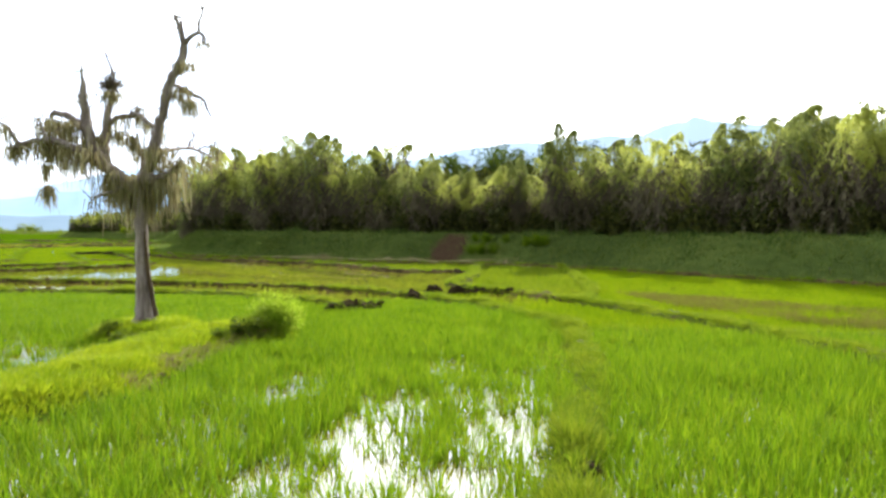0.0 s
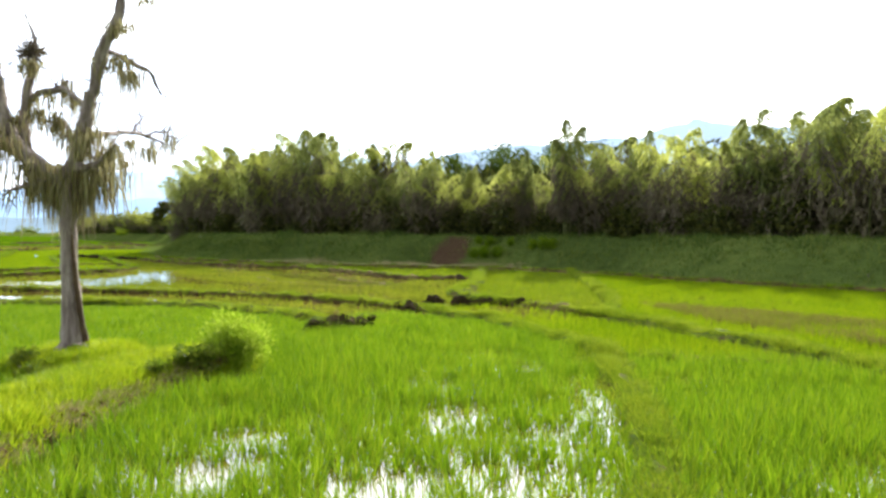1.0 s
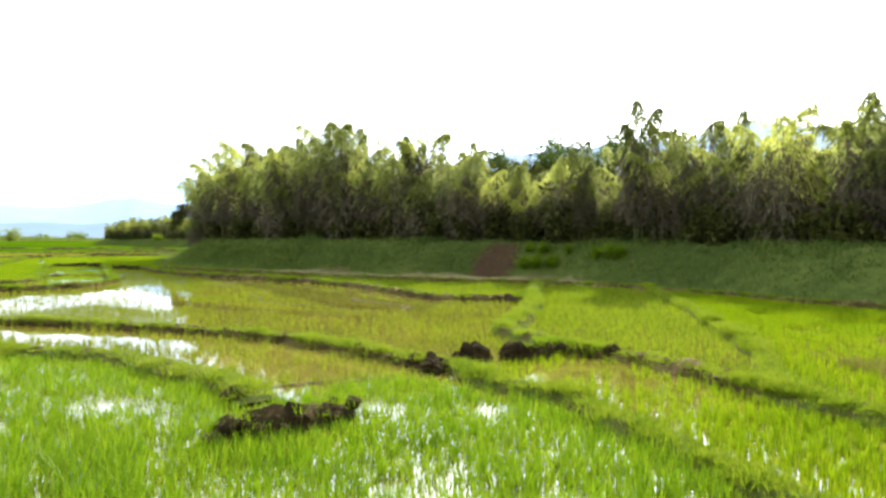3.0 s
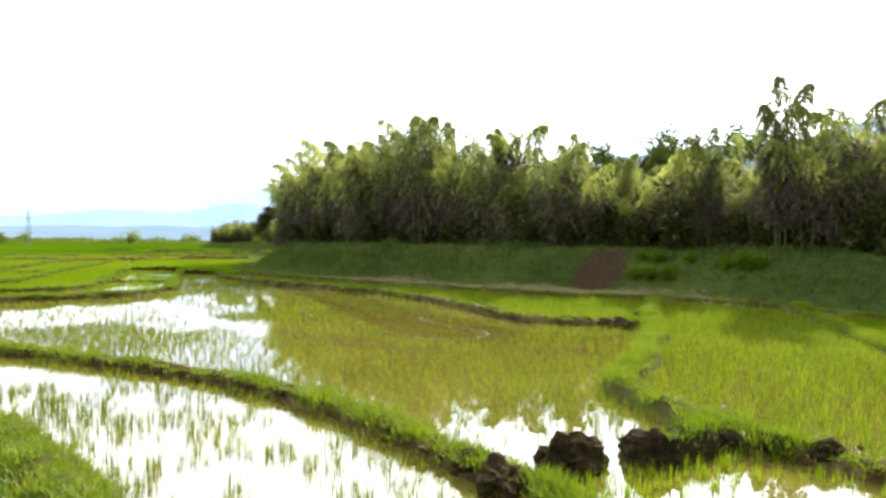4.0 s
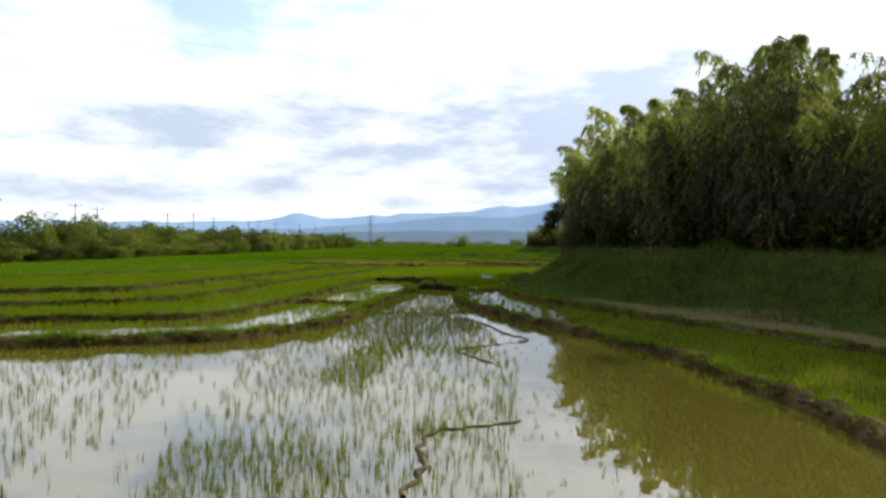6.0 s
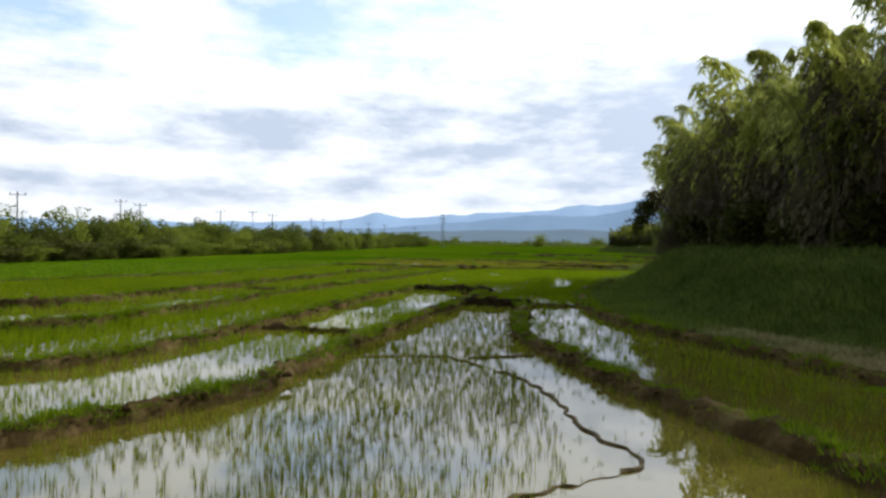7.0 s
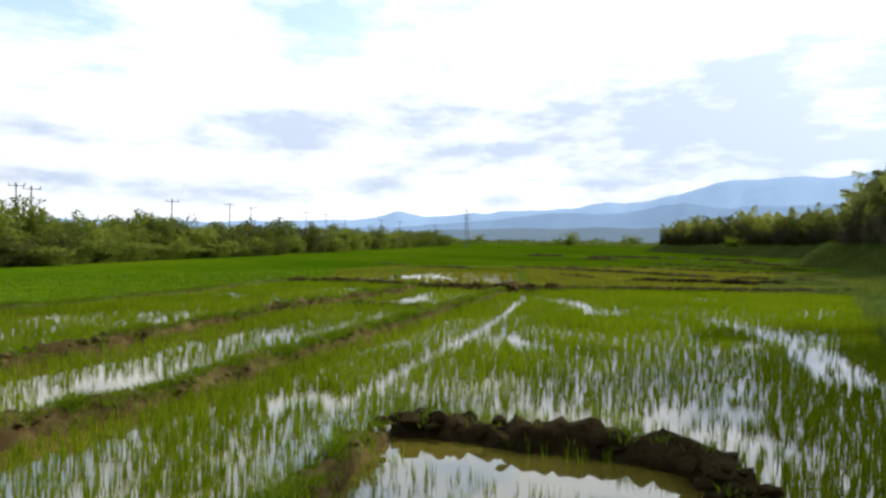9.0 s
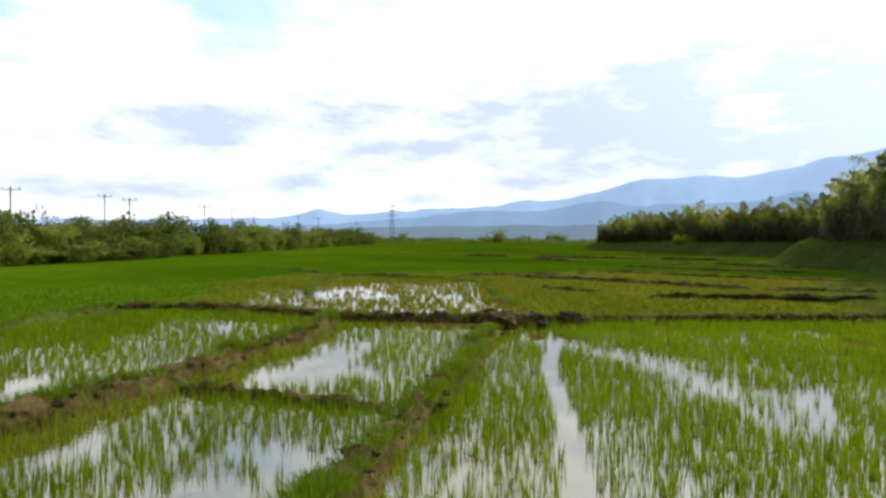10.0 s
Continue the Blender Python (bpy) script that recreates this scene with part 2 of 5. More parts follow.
def ground_material():
    m, n = material("paddy_ground")
    pos = where(n)
    z = n.add("ShaderNodeSeparateXYZ", Vector=pos).outputs[2]
    a, b, c = n.noise(pos, 0.035, 4.0), n.noise(pos, 0.5, 5.0, 0.6), n.noise(pos, 6.0, 3.0, 0.6)
    mud = n.ramp(n.math("ADD", n.math("MULTIPLY", b, 0.6), n.math("MULTIPLY", c, 0.4)), [(0.35, (0.05, 0.035, 0.018)), (0.65, (0.13, 0.10, 0.05))])
    f = n.math("ADD", n.math("MULTIPLY", a, 0.5), n.math("ADD", n.math("MULTIPLY", b, 0.3), n.math("MULTIPLY", c, 0.2)))
    green = n.ramp(f, [(0.36, (0.045, 0.115, 0.003)), (0.5, (0.082, 0.165, 0.004)), (0.64, (0.16, 0.225, 0.008))])
    fac = n.ramp(n.math("ADD", n.math("MULTIPLY", z, 4.0), 0.5), [(0.4, 0.0), (0.6, 1.0)])
    bu = n.add("ShaderNodeBump", Strength=0.8, Distance=0.12, Height=n.math("ADD", b, c))
    p = n.add("ShaderNodeBsdfDiffuse", Roughness=0.9, Normal=bu.outputs[0], Color=n.mix(fac, mud, green))
    finish(n, p.outputs[0])
    return m


def water_material():
    m, n = material("muddy_water")
    pos = where(n)
    col = n.ramp(n.noise(pos, 0.12, 3.0), [(0.35, (0.105, 0.090, 0.014)), (0.65, (0.15, 0.128, 0.022))])
    bu = n.add("ShaderNodeBump", Strength=0.06, Distance=0.02, Height=n.noise(pos, 2.5, 2.0))
    p = n.add("ShaderNodeBsdfPrincipled", Roughness=0.015, IOR=2.7, Normal=bu.outputs[0])
    n.t.links.new(col, p.inputs["Base Color"])
    finish(n, p.outputs[0])
    return m


GROUND, WATER = ground_material(), water_material()


# ---- mesh helpers ----
def mesh_np(name, V, F, mat, smooth=False):
    """A mesh from arrays: V is n x 3, F is m x 3 or m x 4."""
    V, F = np.asarray(V, np.float32), np.asarray(F, np.int32)
    me = bpy.data.meshes.new(name)
    k = F.shape[1]
    me.vertices.add(len(V))
    me.vertices.foreach_set("co", V.ravel())
    me.loops.add(F.size)
    me.loops.foreach_set("vertex_index", F.ravel())
    me.polygons.add(len(F))
    me.polygons.foreach_set("loop_start", np.arange(0, F.size, k, dtype=np.int32))
    me.polygons.foreach_set("loop_total", np.full(len(F), k, np.int32))
    me.polygons.foreach_set("use_smooth", np.full(len(F), smooth))
    me.update(calc_edges=True)
    me.materials.append(mat)
    return me


def thing(name, me, label, category, parent=None, kind="", group=""):
    ob = new(name, me)
    if parent:
        ob.parent = parent
    return tagged(ob, label, category, group, kind)


def part(name, me, parent, label="", kind=""):
    ob = new(name, me)
    ob.parent = parent
    return tagged(ob, label, kind=kind)


def hash2(i, j, seed):
    h = np.sin(i * 127.1 + j * 311.7 + seed * 74.7) * 43758.5453
    return h - np.floor(h)


def vnoise(x, y, scale, seed=0):
    """Smooth noise in the plan, 0 to 1."""
    x, y = np.asarray(x) * scale, np.asarray(y) * scale
    i, j = np.floor(x), np.floor(y)
    u, v = x - i, y - j
    u, v = u * u * (3 - 2 * u), v * v * (3 - 2 * v)
    return (hash2(i, j, seed) * (1 - u) + hash2(i + 1, j, seed) * u) * (1 - v) + (hash2(i, j + 1, seed) * (1 - u) + hash2(i + 1, j + 1, seed) * u) * v


def fbm(x, y, scale, seed=0):
    return (vnoise(x, y, scale, seed) + 0.5 * vnoise(x, y, scale * 2.1, seed + 1) + 0.25 * vnoise(x, y, scale * 4.3, seed + 2)) / 1.75


def inside(x, y, poly):
    c = np.zeros(np.shape(x), bool)
    for (x0, y0), (x1, y1) in zip(poly, poly[1:] + poly[:1]):
        if y0 != y1:
            c ^= ((y0 > y) != (y1 > y)) & (x < (x1 - x0) * (y - y0) / (y1 - y0) + x0)
    return c


def away(x, y, line, closed=False):
    """Distance in the plan from a line."""
    d = np.full(np.shape(x), 1e9)
    for (x0, y0), (x1, y1) in zip(line, line[1:] + (line[:1] if closed else [])):
        dx, dy = x1 - x0, y1 - y0
        s = np.clip(((x - x0) * dx + (y - y0) * dy) / (dx * dx + dy * dy + 1e-9), 0, 1)
        d = np.minimum(d, np.hypot(x - x0 - s * dx, y - y0 - s * dy))
    return d


def smooth_line(points, step):
    """A rounded line through the points, with even steps."""
    P = [Vector((*p, 0)) if len(p) == 2 else Vector(p) for p in points]
    P = [2 * P[0] - P[1]] + P + [2 * P[-1] - P[-2]]
    out = []
    for a, b, c, d in zip(P, P[1:], P[2:], P[3:]):
        m = max(2, round((c - b).length / step))
        for k in range(m):
            t = k / m
            out.append(0.5 * (2 * b + (c - a) * t + (2 * a - 5 * b + 4 * c - d) * t * t + (3 * b - 3 * c + d - a) * t ** 3))
    return out + [P[-2]]


def blades(X, Y, Z, per, height, width, lean, rng, bent=False, spread=0.05):
    """Tufts of narrow leaves at the places: arrays V, F. One triangle a leaf, or three with a bend."""
    n = len(X) * per
    x, y, z = np.repeat(X, per), np.repeat(Y, per), np.repeat(Z, per)
    h = np.repeat(np.broadcast_to(height, len(X)), per) * rng.uniform(0.6, 1.15, n)
    a = rng.uniform(0, 2 * np.pi, n)
    ln = rng.uniform(0.1, 1.0, n) * lean * h
    ca, sa = np.cos(a), np.sin(a)
    foot = rng.uniform(0, spread, n) * per ** 0.5
    x, y = x + ca * foot, y + sa * foot
    b = a + rng.uniform(0.6, 2.5, n)
    wx, wy = np.cos(b) * width / 2, np.sin(b) * width / 2
    low, high = np.stack([x - wx, y - wy, z], 1), np.stack([x + wx, y + wy, z], 1)
    tip = np.stack([x + ca * ln, y + sa * ln, z + h * (1 - 0.25 * rng.uniform(0, 1, n) * lean)], 1)
    if not bent:
        V = np.stack([low, high, tip], 1)
        return V.reshape(-1, 3), np.arange(n * 3).reshape(n, 3)
    mx, my, mz = x + ca * ln * 0.35, y + sa * ln * 0.35, z + h * 0.6
    V = np.stack([low, high, np.stack([mx - wx * 0.8, my - wy * 0.8, mz], 1), np.stack([mx + wx * 0.8, my + wy * 0.8, mz], 1), tip], 1)
    F = np.arange(n)[:, None, None] * 5 + np.array([[0, 1, 2], [1, 3, 2], [2, 3, 4]])[None]
    return V.reshape(-1, 3), F.reshape(-1, 3)


def tube(points, radii, sides=7, rough=0.0, rng=None):
    """A limb along the points, which tapers by the radii: arrays V, F of quads."""
    P = [Vector(p) for p in points]
    V, F = [], []
    for k, p in enumerate(P):
        d = (P[min(k + 1, len(P) - 1)] - P[max(k - 1, 0)]).normalized()
        u = d.cross(Vector((0.3, 1, 0.2))).normalized()
        v = d.cross(u)
        for s in range(sides):
            a = 2 * math.pi * s / sides
            r = radii[k] * (1 + (rough * rng.uniform(-1, 1) if rng is not None else 0))
            V.append(p + (u * math.cos(a) + v * math.sin(a)) * r)
    for k in range(len(P) - 1):
        for s in range(sides):
            F.append((k * sides + s, k * sides + (s + 1) % sides, (k + 1) * sides + (s + 1) % sides, (k + 1) * sides + s))
    return np.array([tuple(v) for v in V]), np.array(F)


def merge(pieces):
    Vs, Fs, o = [], [], 0
    for V, F in pieces:
        Vs.append(V)
        Fs.append(F + o)
        o += len(V)
    return np.concatenate(Vs), np.concatenate(Fs)


# ---- plan: bunds between the fields ----
# name, line, width, height, share of bare mud, grass tufts a metre
BUNDS = {
    "strip_south": ([(-44, 31), (-20.6, 31.8), (-12.4, 32.1), (-9.8, 31.4), (-7.6, 30.1), (-5.5, 28.7), (-4.5, 27.3)], 0.8, 0.22, 0.36, 80),
    "strip_north": ([(-46, 40), (-30, 39), (-21, 38.4), (-16, 38), (-10, 36.6), (-6, 34.9), (-3.2, 32.8), (-0.9, 30.8)], 0.52, 0.22, 0.46, 72),
    "clod_ridge": ([(1.9, 33.9), (2.5, 33.6), (3.2, 33.3), (3.8, 32.7), (4.3, 31.9), (4.8, 31.0), (5.7, 28.7)], 0.6, 0.28, 0.46, 100),
    "clod_heap": ([(0.45, 32.6), (0.9, 32.8), (1.3, 33.1), (1.7, 33.5), (1.95, 33.9)], 0.62, 0.36, 0.95, 40),
    "turn": ([(-0.9, 30.8), (0.2, 29.2), (1.6, 27.9), (2.6, 25.8), (3.5, 23.1), (4.1, 20.9)], 0.6, 0.20, 0.2, 90),
    "right_near": ([(1.0, -4), (1.5, 7.4), (2.1, 10.1), (3.2, 14.5), (3.7, 18.5), (4.1, 20.9)], 0.55, 0.20, 0.15, 110),
    "right_cross": ([(4.1, 20.9), (5.2, 20.5), (7.2, 20.0), (9.3, 20.0)], 0.32, 0.10, 0.6, 26),
    "right_mid": ([(5.7, 28.7), (7.0, 26.4), (7.8, 24.2), (8.6, 22.0), (9.4, 20.0), (10.2, 16), (10.6, 11), (10.6, 0)], 0.8, 0.30, 0.15, 120),
    "right_far": ([(9.3, 20.3), (14, 19), (24, 15), (40, 9)], 0.6, 0.2, 0.3, 50),
    "middle": ([(2.0, 34.0), (1.76, 34.8), (1.3, 35.7), (0.75, 36.8), (0.5, 38.2), (0.9, 39.6), (1.4, 42), (1.75, 45), (2.3, 50.3), (2.6, 54.7), (3.3, 61)], 0.7, 0.34, 0.3, 90),
    "east": ([(5.7, 28.7), (7.0, 32), (7.8, 35.2), (8.4, 40), (9.5, 50), (10.5, 61)], 0.5, 0.22, 0.2, 90),
    "bank_side": ([(2.0, 49.6), (-1.6, 49.9), (-3.7, 51.5), (-6.9, 55.8), (-10.6, 60.1), (-14.8, 63.5), (-20, 66.3), (-25.8, 69.9), (-28.6, 72.4), (-33.3, 78.6)], 0.6, 0.30, 0.55, 22),
    "pond_west": ([(-37, 38.5), (-33, 43), (-28.6, 49.5), (-26.8, 52.4), (-25.2, 55.5), (-25.2, 58), (-26, 60.8), (-28.3, 64), (-31.8, 69.6), (-35.2, 75.3), (-38.5, 80.5), (-40, 83)], 0.5, 0.30, 0.5, 36),
    "cut_end": ([(-36.9, 77.6), (-36.0, 78.4), (-34.9, 79.4), (-34.3, 79.9)], 0.75, 0.32, 0.9, 4),
    "cut_tail": ([(-34.5, 79.6), (-33.6, 80.6), (-32.2, 81.8)], 0.45, 0.12, 0.6, 10),
    "mound": ([(-45.6, 82.7), (-44.3, 83.5), (-42.7, 84.4), (-41.2, 84.5), (-40.2, 83.5)], 0.75, 0.27, 0.95, 5),
    "second": ([(-42, 40), (-38, 46), (-34.8, 51.9), (-33.2, 54.5), (-31.5, 57), (-31.3, 59.4), (-32.2, 61.3), (-34.8, 65.6), (-37.2, 69.3), (-40, 73.5), (-43.8, 79.6), (-45.4, 82.2)], 0.44, 0.30, 0.46, 36),
    "second_cross": ([(-34.5, 65.6), (-32.5, 66.6), (-30.4, 67.6)], 0.3, 0.18, 0.8, 4),
    "third": ([(-48, 44), (-40.7, 53.8), (-39.4, 57), (-38.6, 60.7), (-40.8, 65.2), (-43.9, 70), (-46.6, 74.3), (-52, 84), (-57.9, 94.5), (-61.5, 101), (-64.4, 105.5)], 0.55, 0.34, 0.46, 64),
    "third_cross": ([(-50.9, 73.7), (-47.0, 76.2)], 0.3, 0.18, 0.8, 5),
    "fourth": ([(-54, 48), (-46.8, 62.1), (-48.7, 65.8), (-51, 70.5), (-55.5, 78.8), (-59.2, 85), (-62.6, 90.2), (-65.3, 96), (-69.8, 103.3)], 0.55, 0.36, 0.5, 40),
    "fourth_cross": ([(-63.6, 94.1), (-61.7, 94.9), (-59.3, 95.9)], 0.26, 0.16, 0.8, 3),
    "fifth": ([(-66, 52), (-64, 62), (-67, 76), (-72, 88), (-76.4, 94.5), (-78.0, 96.8), (-79.2, 99.4)], 0.6, 0.24, 0.3, 30),
    "head": ([(-79.3, 99.4), (-78.1, 101.2), (-75.6, 102.6), (-70.4, 104.4), (-66.5, 107), (-62.9, 110.2), (-59, 114.4), (-55.5, 118), (-51, 123)], 0.7, 0.30, 0.7, 14),
    "dug_edge": ([(-4.5, 24.9), (-3.8, 25.2), (-3.1, 25.9), (-2.5, 26.4)], 0.6, 0.34, 0.95, 12),
    "far_a": ([(-71.5, 115), (-67, 111.8)], 0.5, 0.25, 0.7, 8),
    "far_b": ([(-65.9, 121.2), (-62.4, 123.6), (-58.7, 125.8), (-55.6, 128.6)], 0.6, 0.30, 0.9, 8),
    "far_c": ([(-81.6, 131), (-75.3, 131.8), (-68.3, 131.5), (-64.1, 131.1), (-60, 133), (-54, 134.4)], 0.65, 0.32, 0.8, 8),
    "far_d": ([(-92, 122), (-84, 131), (-80.5, 139), (-79.8, 144), (-71.5, 143.4), (-63, 144.4), (-56, 147)], 0.6, 0.28, 0.8, 8),
    "far_e": ([(-107, 171.6), (-101, 169.4), (-94.8, 166.4)], 0.7, 0.36, 0.7, 6),
    "far_i": ([(-88.4, 172.7), (-79.6, 174), (-71, 169.6), (-64, 171.4)], 0.7, 0.34, 0.7, 6),
    "far_j": ([(-74.8, 123), (-71.6, 122.6), (-68.8, 122.4)], 0.5, 0.24, 0.8, 6),
    "far_k": ([(-86, 158), (-76, 157), (-66, 158.4)], 0.6, 0.26, 0.7, 6),
    "far_f": ([(-80, 110), (-87, 116), (-92, 122), (-110, 128)], 0.5, 0.22, 0.3, 10),
    "far_h": ([(-81.1, 126.2), (-76, 120.6), (-71.6, 116), (-68.2, 112.6)], 0.35, 0.16, 0.5, 14),
    "far_g": ([(-125, 175), (-105, 185), (-84, 190)], 0.8, 0.4, 0.5, 5),
    "foot_ridge": ([(-42.5, 101), (-39, 92.5), (-34, 84.4), (-30.5, 80.2), (-27.5, 77.4), (-22.5, 74.4), (-17.7, 71.8), (-13.6, 70.2), (-8.4, 67.5), (-2.7, 64.4), (3, 63.6), (8, 60.8), (12, 56.5), (17.2, 49.2), (26, 40), (40, 31)], 0.7, 0.26, 0.6, 26),
}
TREE = (-8.38, 19.25)
MOUND = [(-14, 8.5), (-8.4, 10.0), (-6.9, 12.2), (-6.8, 14.2), (-6.8, 16.2), (-6.3, 17.8), (-5.5, 18.9)]
EMB = [(75, 8), (60, 18), (44, 29), (30, 38), (18.5, 50), (12.5, 60), (5, 66), (-7.5, 70), (-16.4, 74.3), (-24.3, 79), (-33, 87.5), (-40, 96.5), (-44, 107), (-47.5, 124), (-55, 147), (-67, 170), (-79.5, 188), (-78, 195), (-66, 197), (-40, 186), (20, 175), (110, 140), (160, 60), (130, -10)]
BANK_TWO = [(-155, 270), (-120, 240), (-86, 217), (-62, 203), (-36, 212), (-20, 260), (-60, 320), (-150, 310)]
WET_FAR = [(-76.8, 103.7), (-84, 109.5), (-85.5, 115), (-84.9, 121.5), (-80.6, 124.5), (-73, 118.6), (-68.4, 112.2), (-66.2, 107.8), (-71, 106.2)]
WET = [(-44, -14), (40, -14), (30, 34), (10.5, 58), (3, 63), (-8, 66), (-17, 71), (-25, 76.3), (-35.2, 85), (-43.2, 100), (-50, 120), (-56, 117), (-66, 107), (-78, 99), (-66, 72), (-66, 50), (-50, 34)]
# name: outline, row spacing, height, leaves a plant, leaf width, share of open water, label
FIELDS = {
    "near_left": ([(-18, 3), (1.0, 3), (1.5, 7.4), (2.1, 10), (3.4, 16), (3.8, 21), (2.6, 25.5), (0, 29.2), (-2, 30), (-4.5, 27.5), (-7.5, 30), (-12.4, 32), (-24, 31.6)], 0.17, 0.44, 14, 0.026, 0.2),
    "near_right": ([(1.0, 3), (17, 3), (26, 14), (9.3, 20.3), (4.1, 20.9), (3.6, 16.6), (2.1, 10)], 0.17, 0.46, 15, 0.026, 0.06),
    "near_west": ([(-43, -6), (-18.2, 3), (-24.2, 31), (-43, 30.4)], 0.4, 0.40, 6, 0.05, 0.2),
    "near_behind": ([(-20, -13), (38, -13), (17, 2.8), (-18, 2.8)], 0.4, 0.40, 6, 0.05, 0.1),
    "near_east": ([(17.2, 3), (36, -12), (33, 26), (26.2, 14)], 0.4, 0.40, 6, 0.05, 0.1),
    "right_back": ([(4.1, 21), (9.3, 20.4), (24, 15), (34, 30), (18, 47), (11, 58), (9.5, 50), (8, 36), (5.7, 28.7), (3, 26)], 0.26, 0.30, 9, 0.026, 0.08),
    "strip": ([(-46, 32), (-12.4, 32.2), (-7.6, 30.2), (-4.6, 28.4), (-1.7, 30.3), (-3.2, 32.7), (-6, 34.8), (-16, 37.9), (-46, 39.5)], 0.25, 0.30, 7, 0.019, 0.66),
    "corner": ([(-0.9, 30.8), (0.2, 29.3), (2.8, 25.6), (5.6, 28.8), (4.6, 31.3), (3.4, 33.2), (1.8, 33.5), (0.4, 32.2)], 0.24, 0.30, 7, 0.022, 0.45),
    "pond": ([(-46, 40.5), (-21, 38.7), (-10, 37), (-3, 33.2), (-0.5, 32.2), (1.4, 34), (0.5, 38), (1.5, 45), (1.8, 49.3), (-2, 49.6), (-7, 55.4), (-11, 59.6), (-15, 63), (-20, 65.8), (-26, 69.4), (-33.3, 78), (-36.6, 77), (-31.8, 69.2), (-28, 63.5), (-25.4, 58), (-25.4, 55.5), (-28.6, 49), (-37, 38.5)], 0.26, 0.23, 5, 0.016, 0.3),
    "middle_right": ([(1.8, 34), (4, 33.2), (5.7, 30), (7.6, 35), (8.3, 40), (9.3, 50), (10.3, 61), (3.3, 62.5), (2.4, 54), (0.9, 39)], 0.26, 0.30, 8, 0.028, 0.03),
    "bank_strip": ([(2.5, 50), (-3, 51.5), (-7, 56), (-11, 60.5), (-20, 66.8), (-28.6, 72.8), (-33, 79), (-31, 84), (-25, 76.6), (-17, 71.4), (-8, 66.7), (3, 63.4)], 0.25, 0.30, 8, 0.03, 0.03),
    "west_one": ([(-30, 48), (-25.5, 55), (-25.6, 58.5), (-28.5, 64.3), (-40, 82.8), (-45, 81.7), (-37.2, 69.2), (-31.6, 60), (-31.7, 57), (-34, 52)], 0.27, 0.26, 5, 0.017, 0.40),
    "west_two": ([(-40, 48), (-34.8, 52), (-31.9, 57), (-32.4, 61.3), (-45.6, 82.4), (-44.8, 84.5), (-52, 83.6), (-46.6, 74), (-40.8, 65), (-38.9, 60.7), (-40.7, 54)], 0.26, 0.35, 7, 0.021, 0.16),
    "west_three": ([(-47, 48), (-40.7, 54), (-38.9, 60.7), (-44, 70), (-52, 84), (-64, 105), (-70, 103), (-62.6, 90), (-55.5, 78.6), (-47, 62)], 0.27, 0.35, 6, 0.021, 0.44),
    "west_four": ([(-58, 52), (-47, 62), (-55.6, 79), (-65.3, 96), (-70, 103.6), (-75.4, 102.4), (-78, 99), (-72, 87.6), (-64, 62)], 0.28, 0.31, 6, 0.028, 0.1),
    "north": ([(-45.4, 82.6), (-41, 84.3), (-36.6, 78.2), (-33.3, 80), (-33, 83), (-38.5, 92), (-42, 100), (-50, 120), (-56, 116.5), (-63, 109.6), (-65.5, 106.6), (-57.8, 94), (-51.8, 84)], 0.27, 0.35, 6, 0.021, 0.10),
}
CHANNEL = [(-45.2, 79.4), (-46.4, 81.2), (-49.6, 86.2), (-53, 92.1), (-56.5, 97.3), (-59.6, 101.6), (-62, 106)]


# ---- ground, water, embankments, distance ----
def graded(lo, hi, step, far):
    core = np.arange(lo, hi + step, step)
    out, s = [], step
    while sum(out) < far:
        s *= 1.35
        out.append(s)
    out = np.cumsum(out)
    return np.concatenate([lo - out[::-1], core, core[-1] + out])


def ground_height(x, y):
    z = np.where(inside(x, y, WET) | inside(x, y, WET_FAR), -0.10, 0.06) + (fbm(x, y, 0.4, 3) - 0.5) * 0.05
    return z


def sheet(xs, ys, zfun, keep=None):
    X, Y = np.meshgrid(xs, ys)
    Z = zfun(X, Y)
    nx, ny = len(xs), len(ys)
    i = (np.arange(ny - 1)[:, None] * nx + np.arange(nx - 1)[None]).ravel()
    F = np.stack([i, i + 1, i + nx + 1, i + nx], 1)
    if keep is not None:
        k = keep(X, Y).ravel()
        F = F[k[F].any(1)]
        used = np.zeros(nx * ny, bool)
        used[F.ravel()] = True
        num = np.cumsum(used) - 1
        return np.stack([X.ravel(), Y.ravel(), Z.ravel()], 1)[used], num[F]
    return np.stack([X.ravel(), Y.ravel(), Z.ravel()], 1), F


V, F = sheet(graded(-140, 50, 1.0, 3300), graded(-20, 170, 1.0, 3300), ground_height)
thing("ground", mesh_np("ground", V, F, GROUND, True), "flat paddy land with bright green rice fields", "ground", kind="structure")

V, F = sheet(np.linspace(-90, 42, 67), np.linspace(-16, 128, 73), lambda X, Y: X * 0, lambda X, Y: inside(X, Y, WET) | inside(X, Y, WET_FAR))
thing("water", mesh_np("water", V, F, WATER, True), "shallow muddy water that stands in the rice fields", "water", kind="structure")


def bank_height(poly, top, run, rise=0.0):
    def f(X, Y):
        d = np.where(inside(X, Y, poly), 1, -1) * away(X, Y, poly, True)
        d = d + (fbm(X, Y, 0.25, 9) - 0.5) * 1.2
        s = np.clip(d / run, 0, 1)
        back = np.clip(d - run - 9, 0, 34) * rise * np.clip((X + 34) / 26, 0, 1)
        return -0.15 + (top + 0.15) * (s * s * (3 - 2 * s)) ** 0.85 + (fbm(X, Y, 0.6, 5) - 0.5) * 0.35 * (s > 0) + back
    return f


